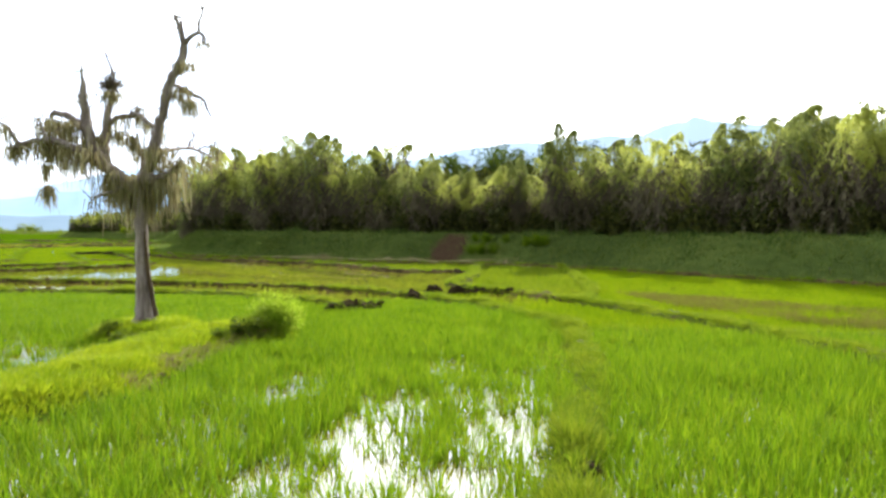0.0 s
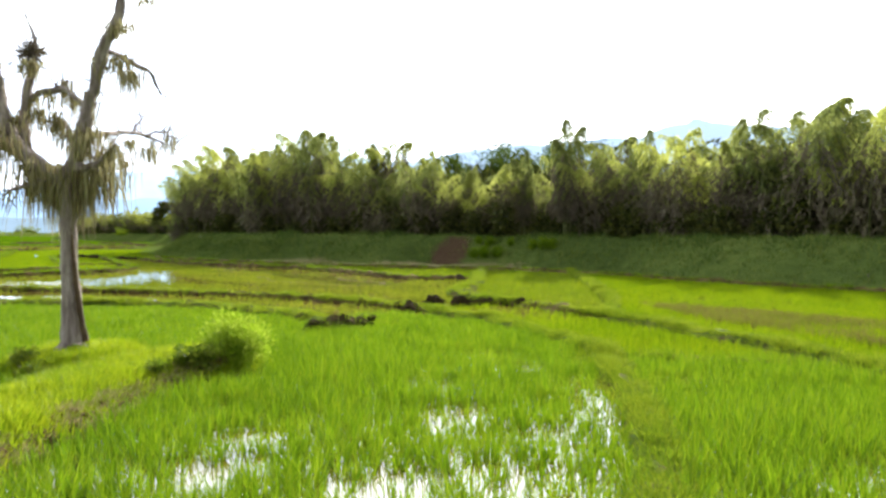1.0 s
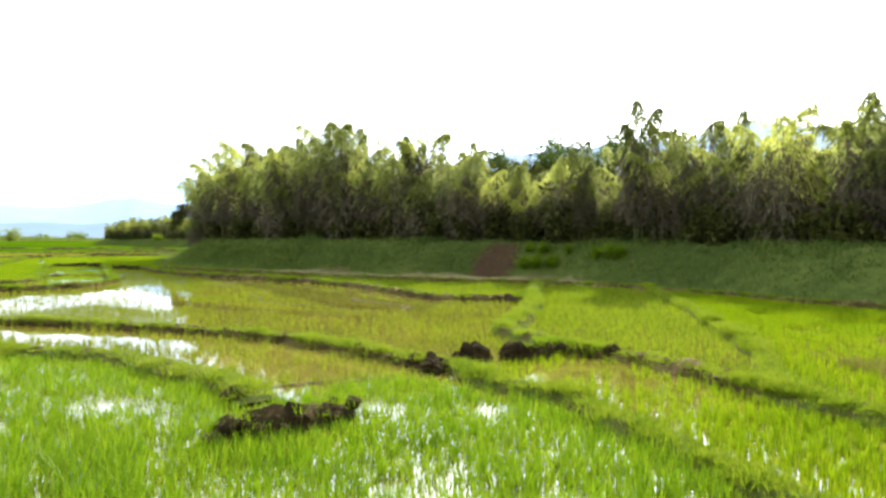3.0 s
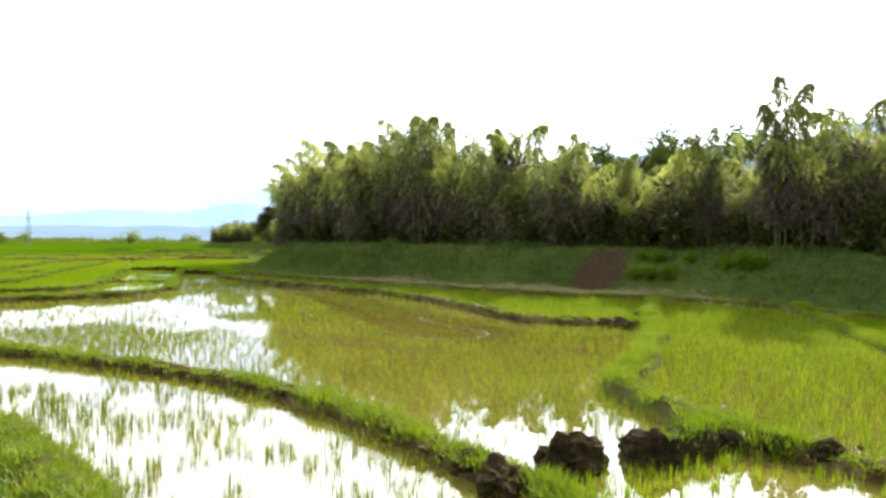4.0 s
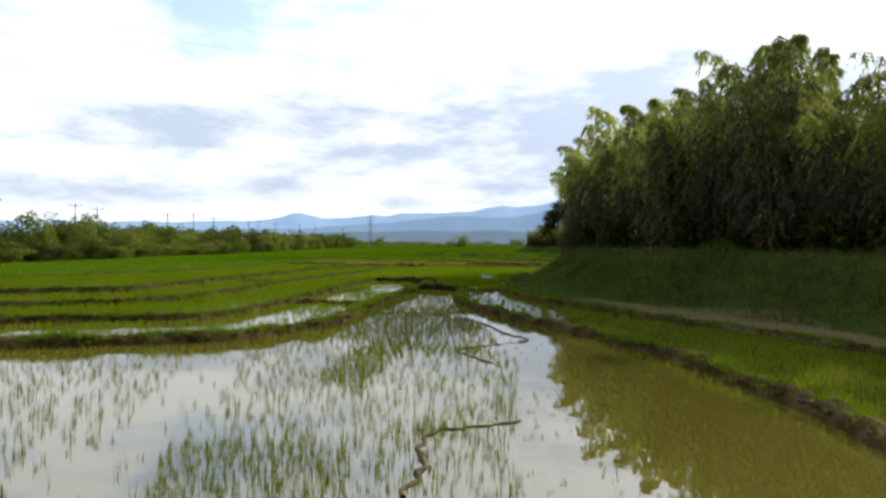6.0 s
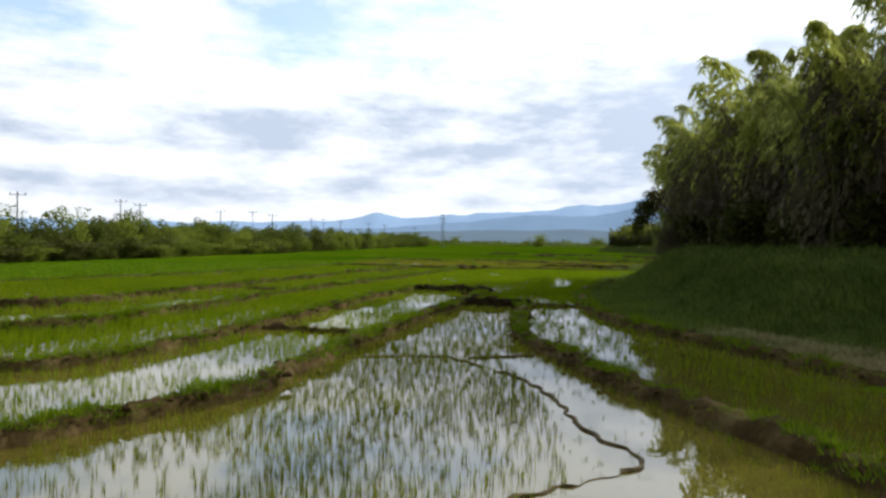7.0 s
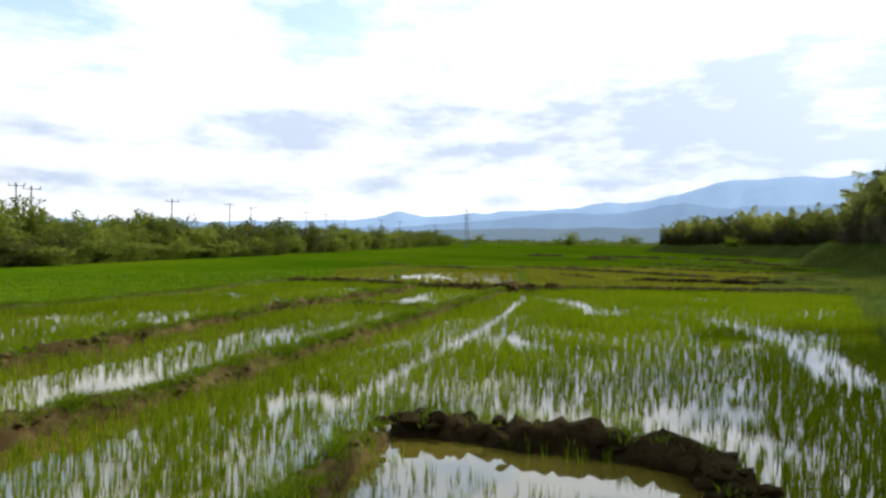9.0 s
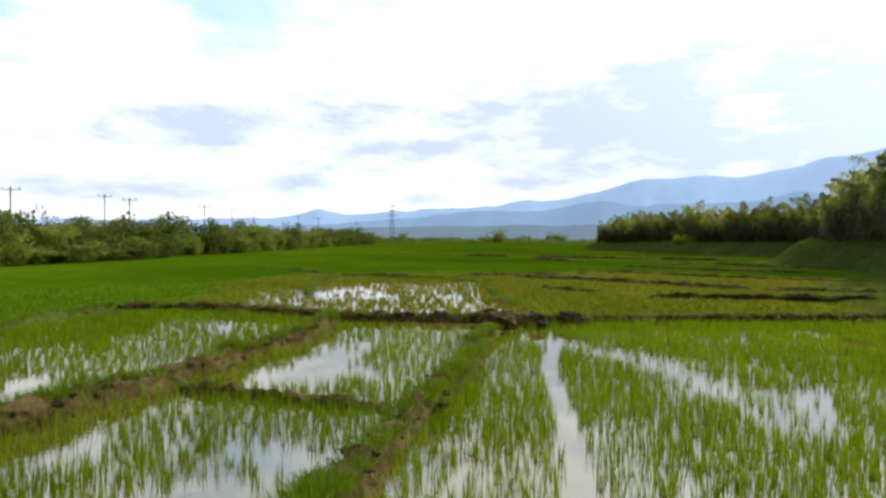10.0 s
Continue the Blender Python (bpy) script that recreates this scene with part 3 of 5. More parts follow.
def bank_material():
    m, n = material("grassy_bank")
    pos = where(n)
    a, b, c = n.noise(pos, 0.12, 4.0), n.noise(pos, 1.2, 5.0, 0.65), n.noise(pos, 9.0, 3.0, 0.6)
    f = n.math("ADD", n.math("MULTIPLY", a, 0.45), n.math("ADD", n.math("MULTIPLY", b, 0.35), n.math("MULTIPLY", c, 0.2)))
    col = n.ramp(f, [(0.34, (0.048, 0.072, 0.019)), (0.5, (0.088, 0.126, 0.029)), (0.66, (0.16, 0.19, 0.046))])
    off = n.add("ShaderNodeVectorMath", operation="SUBTRACT", Vector=pos)
    off.inputs[1].default_value = SCAR
    xyz = n.add("ShaderNodeSeparateXYZ", Vector=off.outputs[0])
    sx = n.math("DIVIDE", n.math("SUBTRACT", xyz.outputs[0], n.math("MULTIPLY", xyz.outputs[1], 0.3)), 2.2)
    sy = n.math("DIVIDE", xyz.outputs[1], 3.2)
    bare = n.math("ADD", n.math("ADD", n.math("MULTIPLY", sx, sx), n.math("MULTIPLY", sy, sy)), n.math("MULTIPLY", n.math("SUBTRACT", b, 0.5), 1.6))
    soil = n.ramp(c, [(0.35, (0.06, 0.032, 0.024)), (0.65, (0.12, 0.066, 0.048))])
    col = n.mix(n.ramp(bare, [(0.45, 0.85), (1.0, 0.0)]), col, soil)
    bu = n.add("ShaderNodeBump", Strength=1.0, Distance=0.25, Height=n.math("ADD", b, n.math("MULTIPLY", c, 0.5)))
    p = n.add("ShaderNodeBsdfDiffuse", Roughness=0.9, Normal=bu.outputs[0], Color=col)
    finish(n, p.outputs[0])
    return m


SCAR = (0.5, 70.4, 0)      # where reddish soil lies bare on the bank
BANK = bank_material()
emb_z, two_z = bank_height(EMB, 3.0, 6.0, 0.27), bank_height(BANK_TWO, 3.0, 7.0)
V, F = sheet(np.arange(-84, 165, 1.2), np.arange(-12, 202, 1.2), emb_z, lambda X, Y: inside(X, Y, EMB) | (away(X, Y, EMB, True) < 1.5))
thing("embankment", mesh_np("embankment", V, F, BANK, True), "long grassy earth bank beside the rice fields", "embankment", kind="structure")
V, F = sheet(np.arange(-160, -10, 2.0), np.arange(195, 330, 2.0), two_z, lambda X, Y: inside(X, Y, BANK_TWO) | (away(X, Y, BANK_TWO, True) < 2.2))
thing("embankment", mesh_np("embankment_far", V, F, BANK, True), "distant low grassy bank before a wood", "embankment", kind="structure")


# Distance haze is put into the colour by bearing, and added as a glow.
def mountain_material(name, low, high, pale, right_haze):
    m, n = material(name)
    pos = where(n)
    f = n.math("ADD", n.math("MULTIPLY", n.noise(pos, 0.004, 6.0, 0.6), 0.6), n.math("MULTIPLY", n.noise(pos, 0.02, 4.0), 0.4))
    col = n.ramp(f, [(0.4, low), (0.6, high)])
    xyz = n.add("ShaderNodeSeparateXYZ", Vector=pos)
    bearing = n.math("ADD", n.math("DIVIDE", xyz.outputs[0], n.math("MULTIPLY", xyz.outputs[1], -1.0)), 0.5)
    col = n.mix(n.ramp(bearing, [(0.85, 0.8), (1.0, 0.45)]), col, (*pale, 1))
    col = n.mix(n.ramp(bearing, [(0.46, 0.9), (0.64, 0.0)]), col, (*right_haze, 1))
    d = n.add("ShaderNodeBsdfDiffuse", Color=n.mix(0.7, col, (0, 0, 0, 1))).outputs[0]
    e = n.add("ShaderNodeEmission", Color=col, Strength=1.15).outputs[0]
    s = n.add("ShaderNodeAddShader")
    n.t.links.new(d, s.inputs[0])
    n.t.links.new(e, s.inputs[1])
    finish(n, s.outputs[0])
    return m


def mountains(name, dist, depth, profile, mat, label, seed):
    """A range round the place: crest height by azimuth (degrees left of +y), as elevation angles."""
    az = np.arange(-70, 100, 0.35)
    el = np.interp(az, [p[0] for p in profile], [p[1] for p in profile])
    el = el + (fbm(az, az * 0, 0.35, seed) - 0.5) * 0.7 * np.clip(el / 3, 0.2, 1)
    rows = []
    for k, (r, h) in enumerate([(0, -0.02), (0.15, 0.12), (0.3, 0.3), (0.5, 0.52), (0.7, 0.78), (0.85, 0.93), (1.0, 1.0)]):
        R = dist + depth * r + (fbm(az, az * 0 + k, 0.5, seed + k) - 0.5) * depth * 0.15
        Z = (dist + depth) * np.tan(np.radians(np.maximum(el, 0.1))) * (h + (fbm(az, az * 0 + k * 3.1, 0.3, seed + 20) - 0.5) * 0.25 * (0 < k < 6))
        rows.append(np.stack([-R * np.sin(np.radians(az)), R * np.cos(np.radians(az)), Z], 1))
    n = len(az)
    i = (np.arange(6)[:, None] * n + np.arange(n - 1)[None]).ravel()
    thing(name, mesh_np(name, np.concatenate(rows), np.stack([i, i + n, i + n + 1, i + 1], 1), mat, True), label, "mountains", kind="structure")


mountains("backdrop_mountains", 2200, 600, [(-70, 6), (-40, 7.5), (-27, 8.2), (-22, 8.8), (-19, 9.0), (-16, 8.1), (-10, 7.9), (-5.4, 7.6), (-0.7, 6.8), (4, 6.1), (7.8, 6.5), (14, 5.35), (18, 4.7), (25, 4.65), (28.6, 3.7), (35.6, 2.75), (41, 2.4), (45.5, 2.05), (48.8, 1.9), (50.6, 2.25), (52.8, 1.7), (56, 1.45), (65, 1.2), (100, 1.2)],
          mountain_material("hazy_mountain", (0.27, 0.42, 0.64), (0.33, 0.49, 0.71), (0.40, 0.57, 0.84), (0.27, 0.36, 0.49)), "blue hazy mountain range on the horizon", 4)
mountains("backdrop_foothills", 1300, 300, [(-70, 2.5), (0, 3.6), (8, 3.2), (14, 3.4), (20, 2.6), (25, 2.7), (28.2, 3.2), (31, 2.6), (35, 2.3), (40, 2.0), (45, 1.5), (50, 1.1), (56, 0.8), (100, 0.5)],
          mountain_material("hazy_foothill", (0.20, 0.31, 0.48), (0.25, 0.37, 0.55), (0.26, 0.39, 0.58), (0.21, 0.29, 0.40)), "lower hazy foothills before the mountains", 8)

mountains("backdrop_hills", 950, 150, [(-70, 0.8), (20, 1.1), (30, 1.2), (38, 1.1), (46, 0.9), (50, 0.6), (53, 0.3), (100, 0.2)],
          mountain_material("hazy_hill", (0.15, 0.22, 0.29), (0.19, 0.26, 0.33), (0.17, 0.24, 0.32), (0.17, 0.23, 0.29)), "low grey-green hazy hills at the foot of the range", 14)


# ---- bunds ----
bm = bmesh.new()
bmesh.ops.create_icosphere(bm, subdivisions=1, radius=1.0)
LUMP_V = np.array([tuple(v.co) for v in bm.verts])
LUMP_F = np.array([[v.index for v in f.verts] for f in bm.faces])
bm.free()


def lump_at(x, y, z, r, rng):
    V = LUMP_V * (1 + rng.uniform(-0.35, 0.35, (len(LUMP_V), 1))) * r * np.array([rng.uniform(0.9, 1.6), rng.uniform(0.9, 1.6), 0.8])
    return V + np.array([x, y, z]), LUMP_F


def bund(key, line, width, height, mud, tufts, rng):
    pts = smooth_line(line, 0.16 if line[0][1] < 110 else 0.3)
    prof = [(-1.0, -0.2), (-0.85, 0.05), (-0.7, 0.38), (-0.52, 0.72), (-0.28, 0.94), (0.0, 1.0), (0.28, 0.94), (0.52, 0.74), (0.7, 0.4), (0.85, 0.06), (1.0, -0.2)]
    V = []
    ends = len(pts) - 1
    if width > 0.3:     # hand-dug: the line wanders
        sway = 0.5 if line[0][1] < 100 else 0.2
        pts = [p + Vector(((float(fbm(p.x, p.y, 0.45, 41)) - 0.5) * sway, (float(fbm(p.x, p.y, 0.45, 43)) - 0.5) * sway, 0)) for p in pts]
    steep = 1.0 + 0.5 * (mud > 0.85)
    for k, p in enumerate(pts):
        d = (pts[min(k + 1, ends)] - pts[max(k - 1, 0)]).normalized()
        nx, ny = -d.y, d.x
        hh = height * (min(1.0, max(0.12, (float(fbm(p.x, p.y, 0.22, 19)) - 0.32) * 7)) if key.startswith("far_") else 1.0) * (0.6 + 0.75 * float(fbm(p.x, p.y, 0.9, 2))) * min(1, 0.3 + 0.12 * min(k, ends - k))
        ww = width * (0.55 + 0.9 * float(fbm(p.x, p.y, 0.8, 7)))
        for s, h in prof:
            x, y = p.x + nx * s * ww * 0.62, p.y + ny * s * ww * 0.62
            q = Vector((x, y, h)) * 2.6
            lump = noise.noise(q) * 0.10 + noise.noise(q * 2.7) * 0.07
            j = rng.uniform(-1, 1, 3) * (0.05 if mud > 0.85 else 0.02)
            lift = (h > 0) * (0.5 + mud * 1.1) * (lump + noise.noise(q * 6.0) * 0.05 + j[2])
            V.append((x + nx * s * lump * 0.9 + j[0], y + ny * s * lump * 0.9 + j[1], hh * min(1.0, h * steep) + lift if h > 0 else -0.14))
    m = len(prof)
    F = [(k * m + s, k * m + s + 1, (k + 1) * m + s + 1, (k + 1) * m + s) for k in range(ends) for s in range(m - 1)]
    soil, words = (DARK_MUD, "dark bare ridge of freshly dug mud") if mud > 0.85 else (BROWN, "rough brown earth bund between flooded fields") if mud > 0.45 else (SOIL, "low grassy earth bund between rice fields")
    ob = thing("bund", mesh_np("bund", V, F, soil, True), words, "bund", group="field bunds")
    length = sum((b - a).length for a, b in zip(pts, pts[1:]))
    if 0.45 < mud and line[0][1] < 110 and width > 0.3:
        lumps = []
        for q in range(int(length * (18 if mud > 0.85 else 12))):
            p = pts[int(rng.integers(0, ends))]
            lumps.append(lump_at(p.x + rng.normal(0, 0.3) * width, p.y + rng.normal(0, 0.3) * width, height * rng.uniform(0.5, 0.95), rng.uniform(0.03, 0.09) * (1.5 if key == "head" or mud > 0.85 else 1.0), rng))
        part("loose_soil", mesh_np("loose_soil", *merge(lumps), soil), ob, "small crumbly earth along the bund", "stuff")
    n = int(length * tufts)
    if n > 6:
        k = rng.integers(0, ends, n)
        P = np.array([(p.x, p.y) for p in pts])
        D = P[k + 1] - P[k]
        D /= np.linalg.norm(D, axis=1)[:, None] + 1e-9
        off = rng.normal(0, 0.23, n) * width
        x = P[k, 0] - D[:, 1] * off + rng.uniform(-0.15, 0.15, n)
        y = P[k, 1] + D[:, 0] * off + rng.uniform(-0.15, 0.15, n)
        keep = fbm(x, y, 0.9, 11) > 0.06 + 0.36 * mud
        x, y, off = x[keep], y[keep], off[keep]
        if len(x):
            z = height * (0.6 + 0.75 * fbm(x, y, 0.9, 2)) * np.clip(1 - (off / width / 0.66) ** 2, 0.0, 1) * 0.95
            V, F = blades(x, y, z, 15, (0.04 if mud > 0.32 else 0.06) + 0.62 * np.clip(fbm(x, y, 1.1, 5) - 0.22, 0, 1) ** 1.5, 0.018, 1.0, rng)
            part("grass", mesh_np("grass", V, F, YELLOW_GRASS if key in ("turn", "right_near", "right_cross", "right_mid", "right_far", "east", "strip_north", "strip_south", "middle", "clod_ridge") else GRASS), ob, "short bright green grass", "stuff")
    return ob


rng = np.random.default_rng(5)
for key, (line, width, height, mud, tufts) in BUNDS.items():
    bund(key, line, width, height, mud, tufts, rng)


# ---- rice ----
# open water among the plants: centre, half lengths
OPEN = [(-4.0, 10.5, 0.7, 0.5), (-2.9, 12.4, 0.8, 0.6), (-1.2, 9.8, 0.7, 0.9), (-0.7, 10.8, 0.7, 0.8), (1.1, 10.0, 0.8, 1.3), (1.4, 9.0, 0.6, 0.9), (-0.8, 8.0, 1.8, 0.7), (-0.6, 11.9, 0.9, 0.5), (0.9, 12.2, 0.9, 0.7), (-4.0, 12.2, 0.9, 0.4), (-2.6, 13.8, 0.7, 0.4),
        (0.2, 15.2, 0.6, 0.6), (2.8, 15.6, 0.5, 1.6), (1.7, 14.0, 0.6, 0.6), (-0.1, 14.8, 0.5, 0.4), (-2.3, 17.2, 0.9, 0.3), (0.0, 17.5, 0.9, 0.4), (2.9, 17.6, 0.8, 0.6), (4.3, 17.7, 0.5, 0.5), (5.5, 18.1, 0.8, 0.5), (1.8, 19.4, 0.7, 0.6), (0.6, 21.2, 0.9, 0.5), (3.3, 20.4, 0.4, 0.6), (-0.9, 23.1, 0.7, 0.3),
        (-10.0, 16.0, 2.2, 1.4), (-12.0, 17.2, 2.0, 1.6), (-9.3, 25.0, 1.5, 0.4), (-7.2, 26.8, 0.7, 0.7), (-6.1, 26.5, 0.5, 0.7), (-4.6, 26.6, 0.3, 0.5), (-3.8, 28.1, 0.9, 0.35), (-2.4, 27.3, 0.6, 0.4), (-0.4, 29.3, 0.6, 0.5), (0.2, 28.5, 0.5, 0.4), (-0.1, 27.2, 0.4, 0.5), (-0.8, 30.1, 0.5, 0.4),
        (-42, 86.6, 1.6, 0.5), (-44.2, 85.5, 1.4, 0.3), (-63.4, 107.1, 0.9, 0.5), (-61.8, 108.6, 0.9, 0.6), (-60.0, 110.2, 0.9, 0.6), (-58.0, 111.6, 0.9, 0.5), (-56.2, 113.0, 0.9, 0.5), (-25, 37.3, 2.4, 1.1), (-20.4, 36.6, 2.4, 1.1), (-16.6, 36.2, 2.0, 1.0), (-13.2, 35.5, 1.8, 0.9),
        (-37.2, 84.1, 1.0, 0.9), (-35.6, 82.8, 1.0, 0.6), (-36.3, 81.5, 0.7, 0.5), (-39.6, 89.6, 0.5, 1.5), (-41.0, 95.6, 0.4, 1.5), (-43.0, 100, 0.4, 1.5)]
MURKY = [(-27, 69), (-21, 64), (-16, 58.5), (-11.5, 51.5), (-9, 48), (-6.5, 44.5), (-3, 44), (-2, 49), (-7, 55), (-15, 62.5), (-20, 65.5)]
POND_THICK = [[(-18.6, 53.4), (-20.6, 56.5), (-23.8, 62.6), (-20.9, 59.5), (-18.5, 56.0), (-16.3, 52.8)], [(-14.6, 46.4), (-16.2, 48.0), (-15.4, 49.2), (-13.6, 50.0), (-12.0, 48.6)], [(-20, 41), (-18, 45), (-12, 42), (-14, 39)]]
POND_CLEAR = [(-23.5, 54.0), (-20.9, 52.0), (-17.2, 48.7), (-14.6, 46.3), (-11.6, 44.3), (-9.7, 43.4), (-8.2, 43.1), (-6.3, 41.8), (-5.2, 41.4)]
ROW_TURN = {"west_one": 0.35, "west_two": 0.3, "west_three": 0.3, "west_four": 0.25, "north": 0.3, "pond": 0.4}
SPARSE = [[(-49.5, 101.5), (-45.6, 99), (-42, 93)], [(-63.6, 105.6), (-61, 104.8), (-58, 103.9), (-55.7, 101.6), (-54.3, 102.2), (-53.3, 99.8)]]
THICK = [(-55.6, 100.6), (-55.3, 97), (-53.6, 96), (-50, 95.5), (-49.5, 98.5), (-51.5, 100.5), (-53.2, 99.5), (-54.3, 101.5)]


def rice(key, poly, step, height, per, width, open_share, rng):
    xs, ys = [p[0] for p in poly], [p[1] for p in poly]
    dense = height > 0.35 or key in ("middle_right", "bank_strip")
    turn = ROW_TURN.get(key, rng.uniform(-0.3, 0.3))
    c, s = math.cos(turn), math.sin(turn)
    cx, cy, r = np.mean(xs), np.mean(ys), max(max(xs) - min(xs), max(ys) - min(ys))
    g = np.arange(-r, r, step)
    U, W = np.meshgrid(g, np.arange(-r, r, step * (1.15 if dense else 0.56)))
    U, W = U.ravel(), W.ravel()
    if not dense:       # stands thicker in places: plants between the rows
        T = np.stack([U + step / 2, W])
        tx, ty = cx + c * T[0] - s * T[1], cy + s * T[0] + c * T[1]
        k = (fbm(tx, ty, 0.22, 31) > (0.6 if key == "pond" else 0.52)) | inside(tx, ty, THICK)
        for patch in POND_THICK:
            k |= inside(tx, ty, patch)
        U, W = np.concatenate([U, T[0, k]]), np.concatenate([W, T[1, k]])
    X, Y = cx + c * U - s * W, cy + s * U + c * W
    k = inside(X, Y, poly)
    jit = 0.05 if dense else 0.085 if key in ("pond", "strip") else 0.07
    X, Y = X[k] + rng.normal(0, jit, k.sum()), Y[k] + rng.normal(0, jit, k.sum())
    k = np.ones(len(X), bool)
    for line, wd, *_ in BUNDS.values():
        k &= away(X, Y, line) > wd * 0.5
    k &= (away(X, Y, MOUND) > 1.35 + 0.5 * fbm(X, Y, 1.2, 6)) & ~inside(X, Y, EMB)
    dice = rng.uniform(0, 1, len(X))
    if key == "north":
        k &= away(X, Y, CHANNEL) > 0.21
        for line in SPARSE:
            k &= (away(X, Y, line) > 0.1 + 1.3 * fbm(X, Y, 0.6, 4)) | (dice < 0.22)
    q = fbm(X, Y, 0.35, 13) * 0.6 + fbm(X, Y, 1.3, 5) * 0.4
    if not dense:
        full = (Y > 69.5) & (key == "pond")
        if key in ("north", "west_three", "west_four"):
            full |= away(X, Y, BUNDS["head"][0]) < 1.5 + 3.0 * fbm(X, Y, 0.4, 8)
        full |= inside(X, Y, THICK)
        for patch in POND_THICK:
            full |= inside(X, Y, patch)
        k &= (q > np.quantile(q, open_share * (0.12 if key == "pond" else 0.5))) | full
        k &= (dice > open_share * 0.6) | full
    gap = np.zeros(len(X), bool)
    for ox, oy, rx, ry in OPEN:
        gap |= ((X - ox) / rx) ** 2 + ((Y - oy) / ry) ** 2 < 0.4 + 1.5 * fbm(X, Y, 1.6, 4)
    k &= ~gap | (dice < (0.08 if key == "strip" else 0.30))
    if key == "bank_strip":
        k &= (X > -15) | (dice < 0.45)
    if key == "pond":
        k &= ~((X < -14) & (X > -33) & (Y < 58) & (Y > 40)) | (dice > 0.55) | full
        k &= (away(X, Y, POND_CLEAR) > 0.35 + 0.7 * fbm(X, Y, 0.5, 4)) | (dice > 0.94)
        k &= ~inside(X, Y, MURKY) | (dice < 0.4)
    if key == "strip":
        k &= (X > -13) | (dice > 0.62)
    X, Y, q = X[k], Y[k], q[k]
    if dense:
        X, Y = X + rng.normal(0, 0.06, len(X)), Y + rng.normal(0, 0.06, len(X))
    h = height * (0.25 + 0.7 * q + 0.85 * fbm(X, Y, 1.5, 17)) * rng.uniform(0.75, 1.2, len(X)) if dense else height * (0.75 + 0.5 * q)
    if key in ("near_left", "near_west"):
        h = h * np.interp(Y, [20, 30], [1.0, 0.55])
    if key == "pond":
        h = h * np.where(inside(X, Y, MURKY), 0.6, 1.15)
    V, F = blades(X, Y, np.full(len(X), -0.06), per, h, width, 0.7 if dense else 0.26, rng, spread=(0.034 if key in ("near_left", "near_right") else 0.06) if dense else 0.022)
    thing("rice_field", mesh_np("rice_field", V, F, RICE_THIN if key in ("pond", "strip") else RICE_YOUNG if not dense else RICE if key.startswith("near") else OLIVE_GRASS if key == "right_back" else RICE_MID),
          "dense lush green rice plants" if dense else "young rice plants in rows standing in water", "rice", kind="stuff")


rng = np.random.default_rng(11)
for key, (poly, step, height, per, width, open_share) in FIELDS.items():
    rice(key, poly, step, height, per, width, open_share, rng)


# ---- bamboo, shrubs ----
def leaf_cards(C, D, length, width, rng):
    """Pointed leaves at C along D: one triangle each."""
    n = len(C)
    D = D / (np.linalg.norm(D, axis=1)[:, None] + 1e-9)
    Wv = np.cross(D, rng.normal(0, 1, (n, 3)))
    Wv /= np.linalg.norm(Wv, axis=1)[:, None] + 1e-9
    L = (length * rng.uniform(0.6, 1.3, n))[:, None]
    wd = (width * rng.uniform(0.7, 1.2, n))[:, None]
    V = np.stack([C - Wv * wd / 2, C + Wv * wd / 2 + D * L * 0.15, C + D * L], 1)
    return V.reshape(-1, 3), np.arange(n * 3).reshape(n, 3)


def plume(P, start, reach, nodes, twigs, per, rng, layered=False):
    """Leaves round one culm: branchlets at the nodes that arch out and hang, longest low, short at the tip."""
    C, D, low = [], [], []
    m = len(P) - 1
    for k in range(nodes):
        u = (k + rng.uniform(0, 0.5)) / nodes
        t = start + (0.995 - start) * u ** 0.8
        i = min(m - 1, int(t * m))
        q = P[i] + (P[i + 1] - P[i]) * (t * m - i)
        size = reach * (0.30 + 0.70 * min(1.0, 3.2 * u)) * (1.03 - u) ** 0.63
        turn = rng.uniform(0, 2 * np.pi)
        for b in range(twigs):
            az = turn + b * 2 * np.pi / twigs + rng.normal(0, 0.35)
            r = max(0.18, size * rng.uniform(0.65, 1.2))
            rise, fall = (0.55, 0.75) if layered else (0.55 * (1 - 0.5 * u), 1.15)
            v = np.sqrt(rng.uniform(0.02, 1.0, per))
            C.append(q + np.stack([np.cos(az) * r * v, np.sin(az) * r * v, r * (rise * v - fall * v * v)], 1) + rng.normal(0, 0.045, (per, 3)))
            side = rng.normal(0, 0.8, per)
            D.append(np.stack([np.cos(az + side) * 0.8, np.sin(az + side) * 0.8, -0.35 - 1.3 * v], 1) + rng.normal(0, 0.2, (per, 3)))
            # roughly the lower half takes the duller leaf, which carries painted shade
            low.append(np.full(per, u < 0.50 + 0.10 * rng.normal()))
    return np.concatenate(C), np.concatenate(D), np.concatenate(low)


